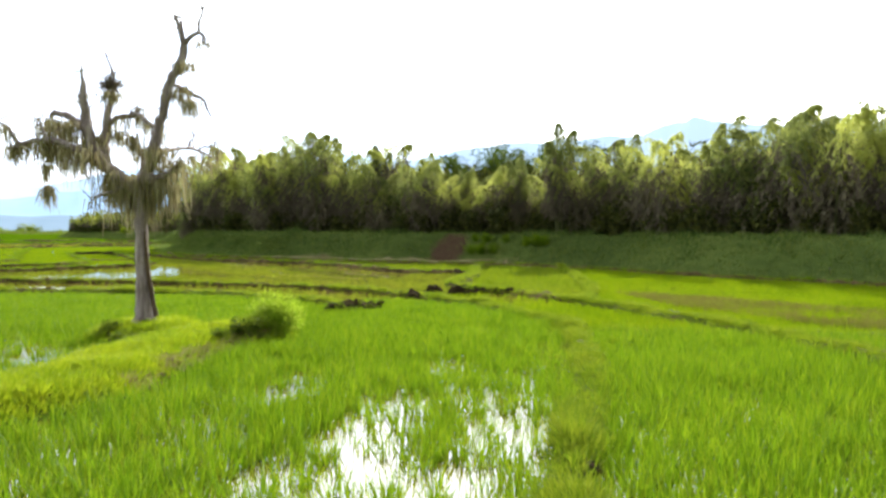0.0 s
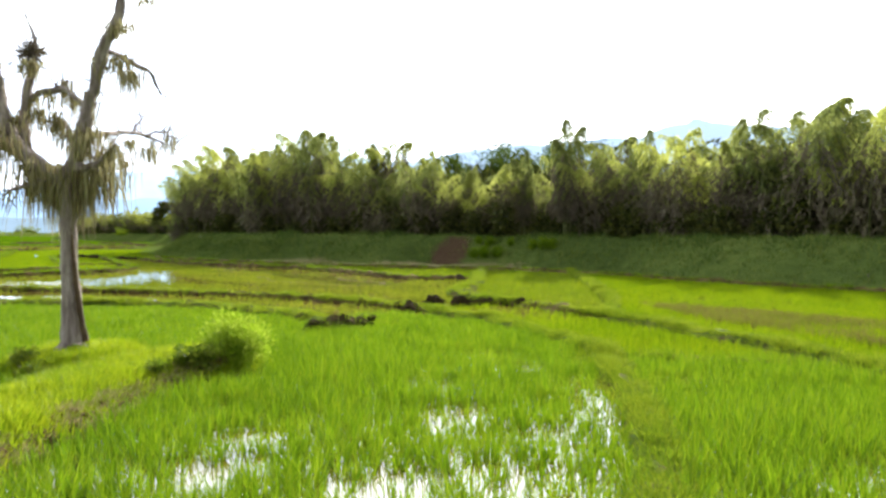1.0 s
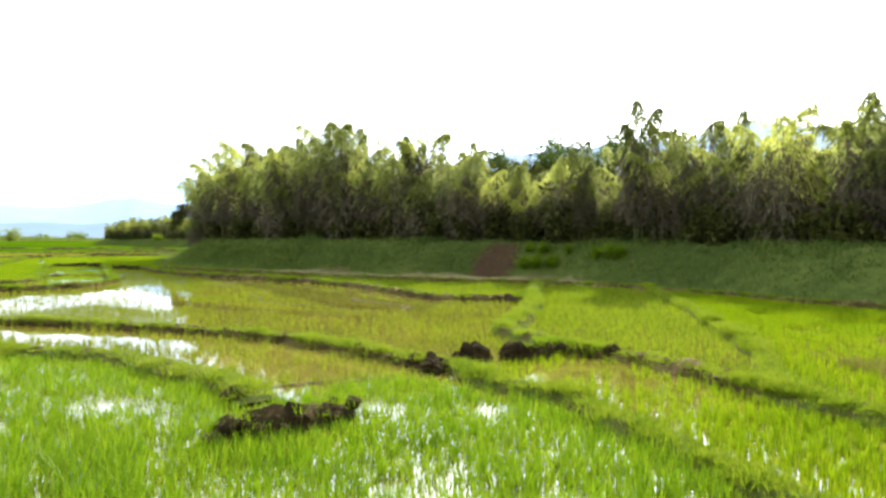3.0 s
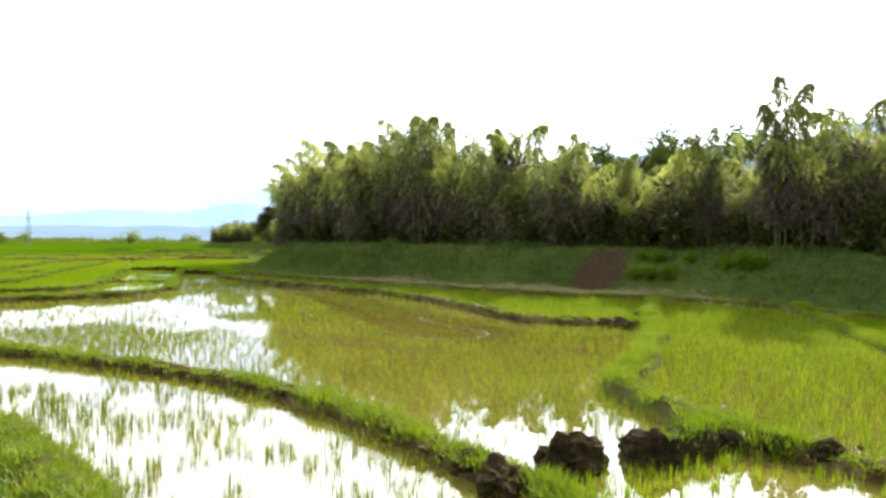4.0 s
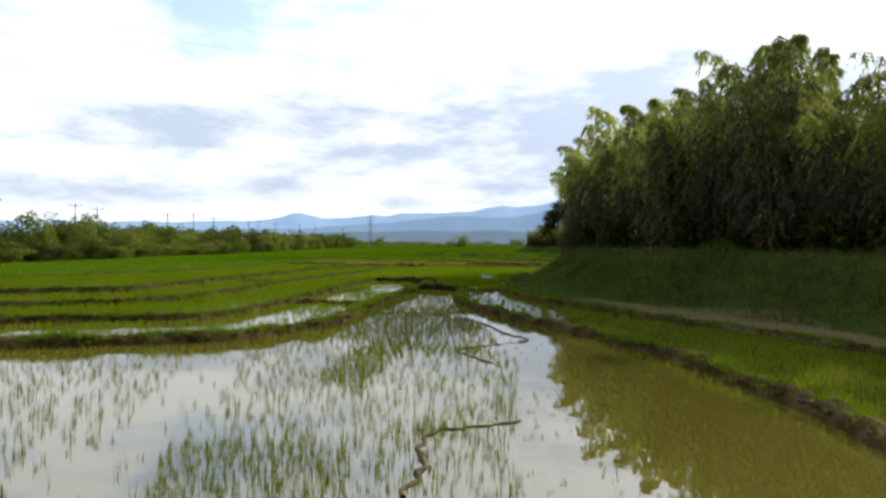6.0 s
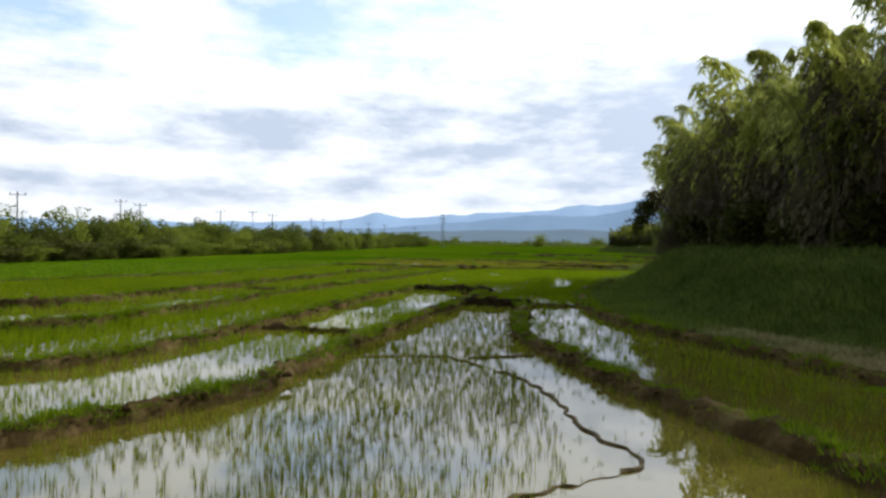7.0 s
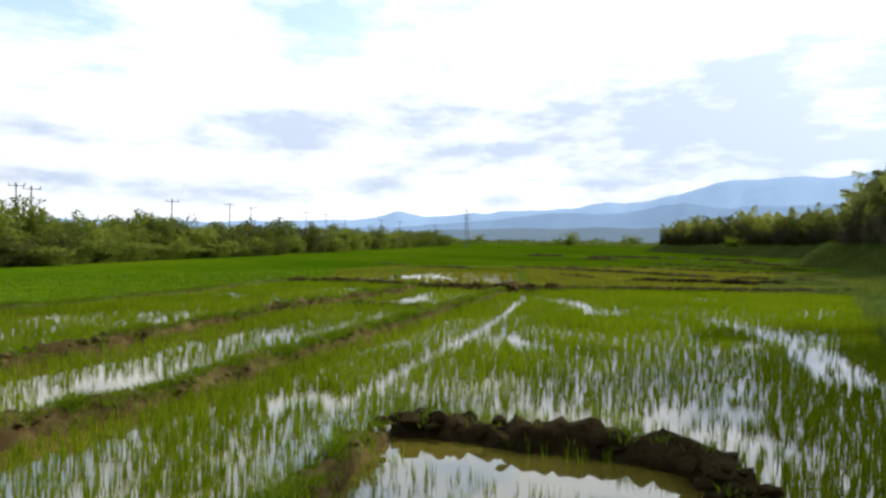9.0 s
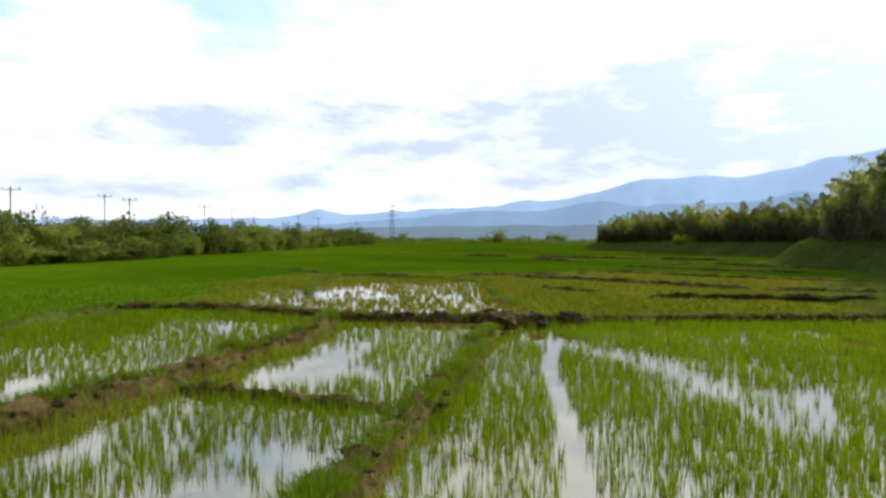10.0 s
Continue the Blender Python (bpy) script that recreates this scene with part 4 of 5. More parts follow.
def bamboo(seed, height, culms, leaves, start=0.22, reach=1.5, lowest=0.55, bend=0.24, layered=False, foot=1.0, nod=0.16, leaf=1.0):
    """A clump: arching culms, each with a feathery plume whose tip nods over."""
    rng = np.random.default_rng(seed)
    tubes, C, D, low = [], [], [], []
    first = rng.uniform(0, 2 * np.pi)
    for c in range(culms):
        a, r = first + c * 2.4 + rng.normal(0, 0.3), foot * math.sqrt((c + 0.3) / culms)
        h = height * (1.0 if c == 0 else rng.uniform(lowest, 0.95))
        lean = h * rng.uniform(0.5, 1.1) * bend * (0.4 + 0.6 * r / foot)
        base = np.array([math.cos(a) * r, math.sin(a) * r, -0.3])
        ts = np.linspace(0, 1, 15)
        pts = [base + np.array([math.cos(a) * lean, math.sin(a) * lean, 0]) * (0.4 * t ** 1.6 + 0.6 * t ** 4) + np.array([0, 0, h * (t - nod * t ** 6)]) for t in ts]
        tubes.append(tube(pts, [0.06 * (1 - 0.88 * t) for t in ts], 4))
        nodes, twigs = (13, 4) if layered else (30, 4)
        per = max(3, leaves // culms // (nodes * twigs))
        x = plume(np.array(pts), start + rng.uniform(-0.05, 0.1), reach * rng.uniform(0.8, 1.15) * (h / height) ** 0.5, nodes, twigs, per, rng, layered)
        C.append(x[0])
        D.append(x[1])
        low.append(x[2])
    C, D, low = np.concatenate(C), np.concatenate(D), np.concatenate(low)
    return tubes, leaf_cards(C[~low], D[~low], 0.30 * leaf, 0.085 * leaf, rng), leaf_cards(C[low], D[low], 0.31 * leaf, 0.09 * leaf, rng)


def clump(seed, height, culms, leaves, label, group, near=True, **shape):
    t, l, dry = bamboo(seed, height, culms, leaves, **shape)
    root = thing("bamboo_clump", None, label, "bamboo", group=group)
    if near:
        for c in t:
            part("culm", mesh_np("culm", *c, CULM, True), root)
    else:
        part("thicket", mesh_np("thicket", *merge(t), CULM, True), root, "thin grey-green culms", "stuff")
    part("leaves", mesh_np("leaves", *l, BAMBOO_LEAF if near else FAR_BAMBOO), root, kind="stuff")
    part("dry_leaves", mesh_np("dry_leaves", *dry, BAMBOO_DRY_SHADED), root, "dull brownish lower leaves, shade in their colour", "stuff")
    return root


WOOD_FRONT = [(66, 26), (48, 38), (35, 48), (25, 56.5), (18, 65), (10, 72), (2, 75), (-7.5, 80), (-17, 85.5), (-27, 93.5), (-38, 106.5)]
rng = np.random.default_rng(21)
TALL = "tall feathery yellow-green bamboo clump on the bank"
FULL = dict(start=0.16, reach=2.15, bend=0.4, foot=1.2, nod=0.17)
SPIRE = dict(start=0.34, reach=1.5, bend=0.34, foot=0.4, lowest=0.8, nod=0.2)
models = [clump(31, 12.0, 8, 11800, TALL, "bamboo wood", **FULL), clump(32, 12.0, 9, 13000, TALL, "bamboo wood", **FULL), clump(33, 12.0, 7, 10500, TALL, "bamboo wood", **FULL),
          clump(34, 12.0, 2, 5000, "single tall bamboo plume with a nodding tip", "bamboo wood", **SPIRE), clump(35, 8.0, 7, 9000, "low bushy bamboo clump at the edge of the wood", "bamboo wood", start=0.08, reach=1.9, bend=0.4),
          clump(36, 12.0, 7, 5600, TALL, "bamboo wood", **FULL), clump(37, 12.0, 7, 5600, TALL, "bamboo wood", **FULL),
          clump(38, 12.0, 4, 12500, "slender bamboo with a pointed drooping plume", "bamboo wood", start=0.24, reach=1.7, bend=0.14, foot=0.35, lowest=0.62, nod=0.08), clump(39, 9.0, 3, 3600, "bright bamboo with layered fern-like fronds", "bamboo wood", start=0.2, reach=2.2, layered=True, foot=0.8)]
MODEL_TOP = [max(float(max(v.co.z for v in p.data.vertices)) for p in m.children) for m in models]


def wood_top(x):
    return float(np.interp(x, [-42, -38, -30, -27, -22, -17, -12, -7.5, -3, 1, 4, 8, 11.5, 18, 25, 35, 66], [9.4, 11.0, 12.4, 12.6, 11.6, 11.8, 10.8, 10.0, 8.8, 7.0, 6.6, 7.8, 9.0, 9.8, 10.4, 10.4, 10.4]))


spots = []
line = smooth_line(WOOD_FRONT, 0.5)
run = 0.0
for a, b in zip(line, line[1:]):
    run += (b - a).length
    if run > 3.0:
        run = 0.0
        d = (b - a).normalized()
        nx, ny = d.y, -d.x
        spots.append((a.x + nx * rng.uniform(-1.0, 1.4), a.y + ny * rng.uniform(-1.0, 1.4), (0, 4, 1, 2, 4, 0)[int(rng.integers(0, 6))], wood_top(a.x) * rng.uniform(0.70, 1.02)))
        spots.append((a.x + nx * 4.5 + rng.uniform(-1, 1), a.y + ny * 4.5, int(rng.integers(5, 7)), wood_top(a.x) * rng.uniform(0.85, 1.08)))
        if rng.uniform() < 0.5:
            spots.append((a.x + nx * 10 + rng.uniform(-1, 1), a.y + ny * 10, int(rng.integers(5, 7)), wood_top(a.x) * rng.uniform(0.85, 1.0)))
# the plumes that stand out over the rest: place, model, height over the bank
spots += [(-16.2, 87.0, 3, 13.2), (-14.6, 87.6, 7, 12.6), (-22.7, 87.5, 3, 10.6), (-19.6, 87.2, 7, 11.0), (-18.4, 87.4, 3, 10.9), (-7.6, 82.6, 7, 10.8), (-6.0, 82.0, 3, 10.9), (-1.4, 79.0, 7, 9.3), (2.6, 77.2, 7, 7.6),
          (11.6, 68.2, 7, 11.4), (8.0, 73.0, 7, 8.6), (16.4, 69.5, 3, 9.8), (18.6, 67.0, 7, 10.0), (24, 60.5, 7, 10.2), (29, 56, 3, 10.6), (33, 52, 7, 10.0), (-30, 97, 7, 10.8), (-27, 94.6, 3, 11.6), (-34, 101, 3, 9.6),
          (5.4, 73.4, 8, 6.9), (7.2, 73.6, 8, 7.4), (3.6, 74.2, 8, 4.2), (-39.3, 107.3, 2, 9.6), (-37.9, 104.9, 0, 9.4), (-37.2, 109.5, 0, 10.6), (-39.6, 104.6, 4, 4.6), (-37.5, 106, 2, 10.4), (-36.0, 103.4, 1, 10.8), (-34.0, 100.6, 0, 11.6)]
# the wood goes on at the spur of the bank
for i in range(22):
    u = i / 21
    spots.append((-70.5 + 18 * u + rng.uniform(-1, 1), 190.5 - 30 * u + rng.uniform(-1, 1) - (i % 2) * 2, (0, 4, 1, 5, 2, 6)[i % 6], (6.4 + 3.4 * min(1, 5 * u)) * rng.uniform(0.85, 1.1)))
    spots.append((-66.0 + 18 * u + rng.uniform(-1, 1), 191.5 - 28 * u, 5 + i % 2, 9.6 * rng.uniform(0.85, 1.1)))
used = set()
for x, y, k, s in spots:
    s = s / MODEL_TOP[k]
    m = pose(x, y, float(emb_z(np.array(x), np.array(y))), 0, 0, rng.uniform(0, 360)) @ Matrix.Scale(s, 4)
    ob = models[k] if k not in used else copy_thing(models[k], m)
    used.add(k)
    ob.matrix_basis = m


def shrub(seed, height, spread, leaves, size):
    """A many-stemmed bush: stems that fork, with leaf clusters along them."""
    rng = np.random.default_rng(seed)
    tubes, C, D = [], [], []
    stems = 9
    for c in range(stems):
        a = rng.uniform(0, 2 * np.pi)
        h, o = height * rng.uniform(0.55, 1.0), spread * rng.uniform(0.2, 1.0)
        pts = [np.array([math.cos(a) * o * t ** 1.3, math.sin(a) * o * t ** 1.3, h * t - 0.2]) + rng.normal(0, 0.08 * t, 3) * spread for t in np.linspace(0, 1, 6)]
        tubes.append(tube(pts, [0.06 * height / 5 * (1 - 0.8 * t) for t in np.linspace(0, 1, 6)], 4))
        P = np.array(pts)
        for q in range(7):
            t = rng.uniform(0.12, 1.0)
            i = min(4, int(t * 5))
            cen = P[i] + (P[i + 1] - P[i]) * (t * 5 - i) + rng.normal(0, 0.16, 3) * spread
            m = leaves // stems // 7
            rad = rng.uniform(0.25, 0.5) * spread * 0.75
            v = rng.normal(0, 1, (m, 3))
            v /= np.linalg.norm(v, axis=1)[:, None]
            C.append(cen + v * (rad * rng.uniform(0.3, 1.1, m) ** 0.6)[:, None] * np.array([1, 1, 0.75]))
            D.append(v + rng.normal(0, 0.5, (m, 3)) + np.array([0, 0, 0.2]))
    C = np.concatenate(C)
    C[:, 2] = np.maximum(C[:, 2], 0.03)
    return merge(tubes), leaf_cards(C, np.concatenate(D), size * 1.15, size * 0.7, rng)


def bush(name, seed, height, spread, leaves, size, label, category, group, mat=None):
    t, l = shrub(seed, height, spread, leaves, size)
    root = thing(name, None, label, category, group=group)
    part("woody_growth", mesh_np("woody_growth", *t, CULM, True), root, "brown forked woody stems", "stuff")
    part("leaves", mesh_np("leaves", *l, mat or SHRUB_LEAF), root, kind="stuff")
    return root


under = [bush("understory_shrub", 61 + i, h, sp, 1150, 0.46, "dark leafy shrub under the bamboo, shade in its colour", "shrub", "shrubs under the bamboo", SHADE_LEAF) for i, (h, sp) in enumerate([(3.2, 2.0), (4.2, 2.2), (2.4, 1.7)])]
line = smooth_line(WOOD_FRONT, 0.5)
run, used = 0.0, set()
for a, b in zip(line, line[1:]):
    run += (b - a).length
    if run > 2.6:
        run = 0.0
        d = (b - a).normalized()
        for off in (-0.6, 6.5, 12.0, 18.0, 25.0):
            k = int(rng.integers(0, 3))
            x, y = a.x + d.y * off + rng.uniform(-0.5, 0.5), a.y - d.x * off + rng.uniform(-0.5, 0.5)
            m = pose(x, y, float(emb_z(np.array(x), np.array(y))) - 0.1, 0, 0, rng.uniform(0, 360)) @ Matrix.Scale(rng.uniform(0.75, 1.15) * (1.6 if off > 0 else 0.9), 4)
            ob = under[k] if k not in used else copy_thing(under[k], m)
            used.add(k)
            ob.matrix_basis = m

rise = [bush("broad_tree", 81 + i, h, sp, 5200, 0.42, "dark round broadleaf tree behind the bamboo", "tree", "trees on the rise", RISE_LEAF) for i, (h, sp) in enumerate([(14.5, 5.5), (15.5, 6.0), (13.5, 5.0)])]
for i, (x, y, k) in enumerate([(2, 99, 0), (7, 98, 1), (12, 99, 2), (17, 97, 0), (22, 96, 1), (9, 106, 1), (16, 106, 0), (38, 80, 2), (44, 76, 1), (49, 70, 0), (54, 64, 2), (47, 82, 1)]):
    m = pose(x, y, float(emb_z(np.array(x), np.array(y))) - 0.3, 0, 0, i * 77) @ Matrix.Scale(0.58, 4)
    ob = rise[k] if i < 3 else copy_thing(rise[k], m)
    ob.matrix_basis = m

HEDGE = [(-83, 45), (-95, 65), (-109, 86), (-118, 98), (-124, 105), (-134, 120), (-145, 136), (-173, 173), (-222, 232), (-267, 291)]
shrubs = [bush("hedge_shrub", 51 + i, h * 1.18, s, 2600, 0.33, "dense green scrub shrub in a field hedge", "shrub", "hedge along the fields", HEDGE_LEAF) for i, (h, s) in enumerate([(5.4, 3.0), (6.2, 3.2), (4.6, 2.8), (5.8, 2.6)])]
line = smooth_line(HEDGE, 0.6)
run, used = 0.0, set()
for a, b in zip(line, line[1:]):
    run += (b - a).length
    if run > (2.6 if a.y < 135 else 5.5):
        run = 0.0
        for off, low in ((-0.8, 0.5), (1.5, 1.0), (5.5, 1.0)):
            if low < 1 and a.y > 135:
                continue
            k = int(rng.integers(0, 4))
            d = (b - a).normalized()
            m = pose(a.x - d.y * off + rng.uniform(-0.6, 0.6), a.y + d.x * off + rng.uniform(-0.6, 0.6), 0.05, 0, 0, rng.uniform(0, 360)) @ Matrix.Diagonal((*(rng.uniform(0.95, 1.35),) * 2, rng.uniform(0.55, 1.12) * low, 1))
            ob = shrubs[k] if k not in used else copy_thing(shrubs[k], m)
            used.add(k)
            ob.matrix_basis = m

for i in range(46):
    a = radians(rng.uniform(22, 56))
    r = rng.uniform(420, 700)
    sc = rng.uniform(0.5, 1.2)
    copy_thing(shrubs[i % 4], pose(-20 - r * math.sin(a), 60 + r * math.cos(a), 0, 0, 0, rng.uniform(0, 360)) @ Matrix.Diagonal((sc * 1.7, sc * 1.7, sc, 1)))["label"] = "distant round field tree on the plain"
a, r = np.radians(rng.uniform(14, 60, 9000)), rng.uniform(430, 560, 9000)
tall = 1.2 + 6.0 * fbm(a * 90, a * 0, 0.5, 3) ** 2
C = np.stack([-20 - r * np.sin(a), 60 + r * np.cos(a), tall * rng.uniform(0.05, 1.0, 9000)], 1)
thing("far_trees", mesh_np("far_trees", *leaf_cards(C, rng.normal(0, 1, (9000, 3)), 1.8, 1.1, rng), HEDGE_LEAF), "low line of distant trees across the plain", "trees", kind="stuff")
# far wood behind the second bank, and the woods on the skyline
far = [clump(71 + i, h * 1.15, 9, 5800, "distant dark bamboo clump behind a low bank", "far bamboo wood", False, start=0.1, reach=2.3, bend=0.4, foot=1.3, leaf=1.6) for i, h in enumerate((10.5, 12.0, 9.0))]
line = smooth_line([(-150, 273), (-120, 249), (-86, 226), (-62, 213), (-30, 222)], 0.5)
run, used = 0.0, set()
for a, b in zip(line, line[1:]):
    run += (b - a).length
    if run > 2.5:
        run = 0.0
        for off in (0, 6):
            k = int(rng.integers(0, 3))
            fs = float(np.interp(a.x, [-150, -110, -80, -40], [0.70, 0.80, 0.92, 0.92]))
            m = pose(a.x + off * 0.5, a.y + off, 2.6, 0, 0, rng.uniform(0, 360)) @ Matrix.Scale(rng.uniform(0.8, 1.1) * fs, 4)
            ob = far[k] if k not in used else copy_thing(far[k], m)
            used.add(k)
            ob.matrix_basis = m
        copy_thing(under[int(rng.integers(0, 3))], pose(a.x + rng.uniform(-1, 1), a.y - 0.5, 2.3, 0, 0, rng.uniform(0, 360)) @ Matrix.Scale(rng.uniform(0.7, 1.0) * fs, 4))
        copy_thing(under[1], pose(a.x + 3 + rng.uniform(-1, 1), a.y + 8, 2.3, 0, 0, rng.uniform(0, 360)) @ Matrix.Scale(1.25 * fs, 4))

def arched_tree(line, seed):
    """A thin tree bent over in an arch: ragged leaf clusters along it that hang, thickest at the drooping end."""
    rng = np.random.default_rng(seed)
    root = thing("arched_tree", None, "thin dark tree bent in an arch beside the bamboo", "tree")
    P = np.array([tuple(p) for p in smooth_line(line, 0.4)])
    part("trunk", mesh_np("trunk", *tube([Vector(p) for p in P], np.linspace(0.16, 0.05, len(P)), 7), BARK, True), root)
    C, D = [], []
    for k in range(150):
        t = rng.uniform(0.18, 1.0)
        q = P[int(t * (len(P) - 1))] + rng.normal(0, 0.34, 3)
        drop = rng.uniform(0.2, 1.0) * (0.7 + 1.2 * (rng.uniform() < 0.3)) * (2.2 if t > 0.9 else 1.0)
        n = 34
        v = rng.uniform(0, 1, n)
        C.append(q + np.stack([rng.normal(0, 0.22, n), rng.normal(0, 0.22, n), 0.25 - v * drop], 1))
        D.append(rng.normal(0, 0.5, (n, 3)) + np.array([0, 0, -0.8]))
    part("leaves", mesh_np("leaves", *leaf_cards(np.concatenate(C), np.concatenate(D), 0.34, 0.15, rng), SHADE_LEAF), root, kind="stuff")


arched_tree([(-41.4, 111.4, 2.4), (-41.5, 111.3, 4.6), (-41.9, 111.0, 6.4), (-42.9, 110.4, 7.3), (-43.8, 109.2, 6.9), (-44.2, 108.3, 5.8), (-44.3, 108.2, 4.6)], 5)

# ---- dead tree ----
def limb(points, radii, rng, sides=9, step=0.16):
    P = smooth_line(points, step)
    R = np.interp(np.linspace(0, 1, len(P)), np.linspace(0, 1, len(radii)), radii)
    calm = 0.35 if radii[0] > 0.28 else 1.0
    P = [p + Vector(rng.normal(0, 1, 3)) * r * 0.16 * calm for p, r in zip(P, R)]
    R = [r * (1 + 0.22 * calm * noise.noise(p * 3.1)) for p, r in zip(P, R)]
    return tube(P, R, sides, 0.14 * calm, rng), P


def dead_tree():
    rng = np.random.default_rng(77)
    ox, oy, g = TREE[0], TREE[1], 0.01604

    def at(px, py, dy=0.0):     # a place in the tree's own upright plane, with depth dy
        k = (19.25 + dy) / 19.25
        return Vector(((px - 784) * g * k + 0.06 - ox, dy, (414 - py) * g * k + 3.0))
    LIMBS = [
        ("trunk", [at(252, 603), at(252, 585), at(252, 562), at(251, 520), at(249, 470), at(247, 420), at(245, 370), at(243, 330)], [0.30, 0.26, 0.215, 0.19, 0.175, 0.17, 0.18, 0.23]),
        ("limb", [at(243, 340), at(205, 318), at(178, 298), at(162, 268), at(152, 232), at(145, 190), at(142, 124)], [0.22, 0.19, 0.17, 0.15, 0.13, 0.09, 0.02]),
        ("limb", [at(176, 298), at(140, 276, -0.3), at(110, 262, -0.5), at(80, 256, -0.6), at(35, 262, -0.7), at(14, 275, -0.8)], [0.13, 0.11, 0.10, 0.09, 0.07, 0.03]),
        ("limb", [at(30, 263, -0.7), at(20, 245, -0.8), at(10, 233, -0.9), at(-6, 224, -1.0)], [0.07, 0.06, 0.05, 0.02]),
        ("limb", [at(80, 256, -0.6), at(72, 236, -0.6), at(65, 217, -0.6)], [0.05, 0.04, 0.01]),
        ("limb", [at(156, 248), at(136, 224, 0.3), at(112, 212, 0.5), at(92, 208, 0.6), at(87, 218, 0.6)], [0.11, 0.11, 0.10, 0.09, 0.06]),
        ("limb", [at(225, 335), at(192, 308, 0.2), at(183, 270, 0.3), at(186, 220, 0.3), at(194, 178, 0.3), at(198, 160, 0.3)], [0.17, 0.15, 0.13, 0.12, 0.10, 0.08]),
        ("limb", [at(198, 160, 0.3), at(198, 142, 0.3), at(192, 122, 0.3), at(185, 108, 0.3)], [0.05, 0.04, 0.03, 0.01]),
        ("limb", [at(243, 340), at(262, 300, -0.1), at(272, 258, -0.2), at(283, 212, -0.2), at(292, 172, -0.2), at(304, 142, -0.2), at(318, 118, -0.2), at(321, 84, -0.2), at(314, 55, -0.2), at(303, 32, -0.2)], [0.20, 0.17, 0.15, 0.13, 0.12, 0.14, 0.12, 0.11, 0.08, 0.03]),
        ("limb", [at(319, 80, -0.2), at(318, 60, -0.2), at(317, 40, -0.2)], [0.07, 0.05, 0.02]),
        ("limb", [at(324, 86, -0.2), at(332, 74, -0.3), at(345, 66, -0.4), at(356, 70, -0.4), at(360, 83, -0.4)], [0.06, 0.06, 0.05, 0.04, 0.02]),
        ("limb", [at(349, 67, -0.4), at(348, 50, -0.4), at(353, 36, -0.4), at(355, 26, -0.4), at(346, 20, -0.4), at(342, 12, -0.4)], [0.045, 0.04, 0.035, 0.03, 0.02, 0.008]),
        ("limb", [at(298, 155, -0.2), at(322, 164, 0.4), at(343, 177, 0.9), at(356, 181, 1.2), at(363, 198, 1.5), at(371, 215, 1.6)], [0.07, 0.06, 0.06, 0.05, 0.04, 0.02]),
        ("limb", [at(190, 226, 0.3), at(205, 216, 0.2), at(225, 212, 0.1), at(243, 212), at(262, 226, -0.1), at(278, 240, -0.2)], [0.08, 0.07, 0.07, 0.06, 0.06, 0.06]),
        ("limb", [at(226, 212, 0.1), at(238, 206, 0.1), at(246, 197, 0.1)], [0.05, 0.05, 0.03]),
        ("limb", [at(276, 275, -0.2), at(305, 270, 0.9), at(330, 268, 1.8), at(352, 274, 2.5), at(388, 291, 3.4)], [0.09, 0.06, 0.05, 0.04, 0.01]),
        ("limb", [at(328, 268, 1.8), at(336, 256, 2.0), at(344, 244, 2.2)], [0.03, 0.02, 0.008]),
        ("limb", [at(348, 272, 2.4), at(358, 265, 2.6), at(373, 266, 2.8), at(383, 248, 3.0)], [0.035, 0.03, 0.025, 0.008]),
        ("limb", [at(373, 266, 2.8), at(382, 274, 3.0), at(393, 284, 3.2)], [0.02, 0.015, 0.006]),
        ("limb", [at(250, 320), at(285, 318, -0.3), at(310, 296, -0.6), at(318, 288, -0.7)], [0.13, 0.10, 0.06, 0.03]),
        ("limb", [at(228, 330), at(196, 345, -0.3), at(172, 352, -0.5), at(160, 362, -0.6)], [0.08, 0.06, 0.04, 0.02]),
        ("limb", [at(243, 330, 0.2), at(250, 295, 0.6), at(240, 262, 1.0), at(222, 246, 1.2), at(212, 250, 1.3)], [0.10, 0.08, 0.06, 0.04, 0.02]),
    ]
    for a in (0.3, 1.3, 2.5, 3.6, 4.6, 5.5):
        b = at(252, 575)
        LIMBS.append(("root", [b + Vector((0.12 * math.cos(a), 0.12 * math.sin(a), 0.12)), b + Vector((0.36 * math.cos(a), 0.36 * math.sin(a), -0.12)), b + Vector((0.66 * math.cos(a + 0.3), 0.66 * math.sin(a + 0.3), -0.26)), b + Vector((0.9 * math.cos(a + 0.4), 0.9 * math.sin(a + 0.4), -0.42))], [0.12, 0.10, 0.06, 0.03]))
    root = thing("dead_tree", None, "dead grey forked tree hung with pale moss", "tree")
    root.matrix_basis = pose(ox, oy, 0)
    V, F, lines, limb_parts = None, None, [], []
    for name, pts, rad in LIMBS:
        (V, F), P = limb(pts, rad, rng)
        lines.append((P, rad))
        limb_parts.append(part(name, mesh_np(name, V, F, BARK, True), root, "pale split trunk" if name == "trunk" else ""))
    for (P, rad), holder in list(zip(lines, limb_parts))[1:22]:
        for q in range(max(2, len(P) // 3)):
            p = P[int(rng.integers(len(P) // 3, len(P)))]
            d = Vector(rng.normal(0, 1, 3))
            d.z = abs(d.z) * 0.8
            d.normalize()
            L = float(rng.uniform(0.15, 0.65))
            k = p + d * L * 0.5 + Vector(rng.normal(0, 0.09, 3))
            V, F = tube([p, k, p + d * L + Vector(rng.normal(0, 0.08, 3))], [0.022, 0.016, 0.006], 5)
            part("twig", mesh_np("twig", V, F, BARK, True), holder)
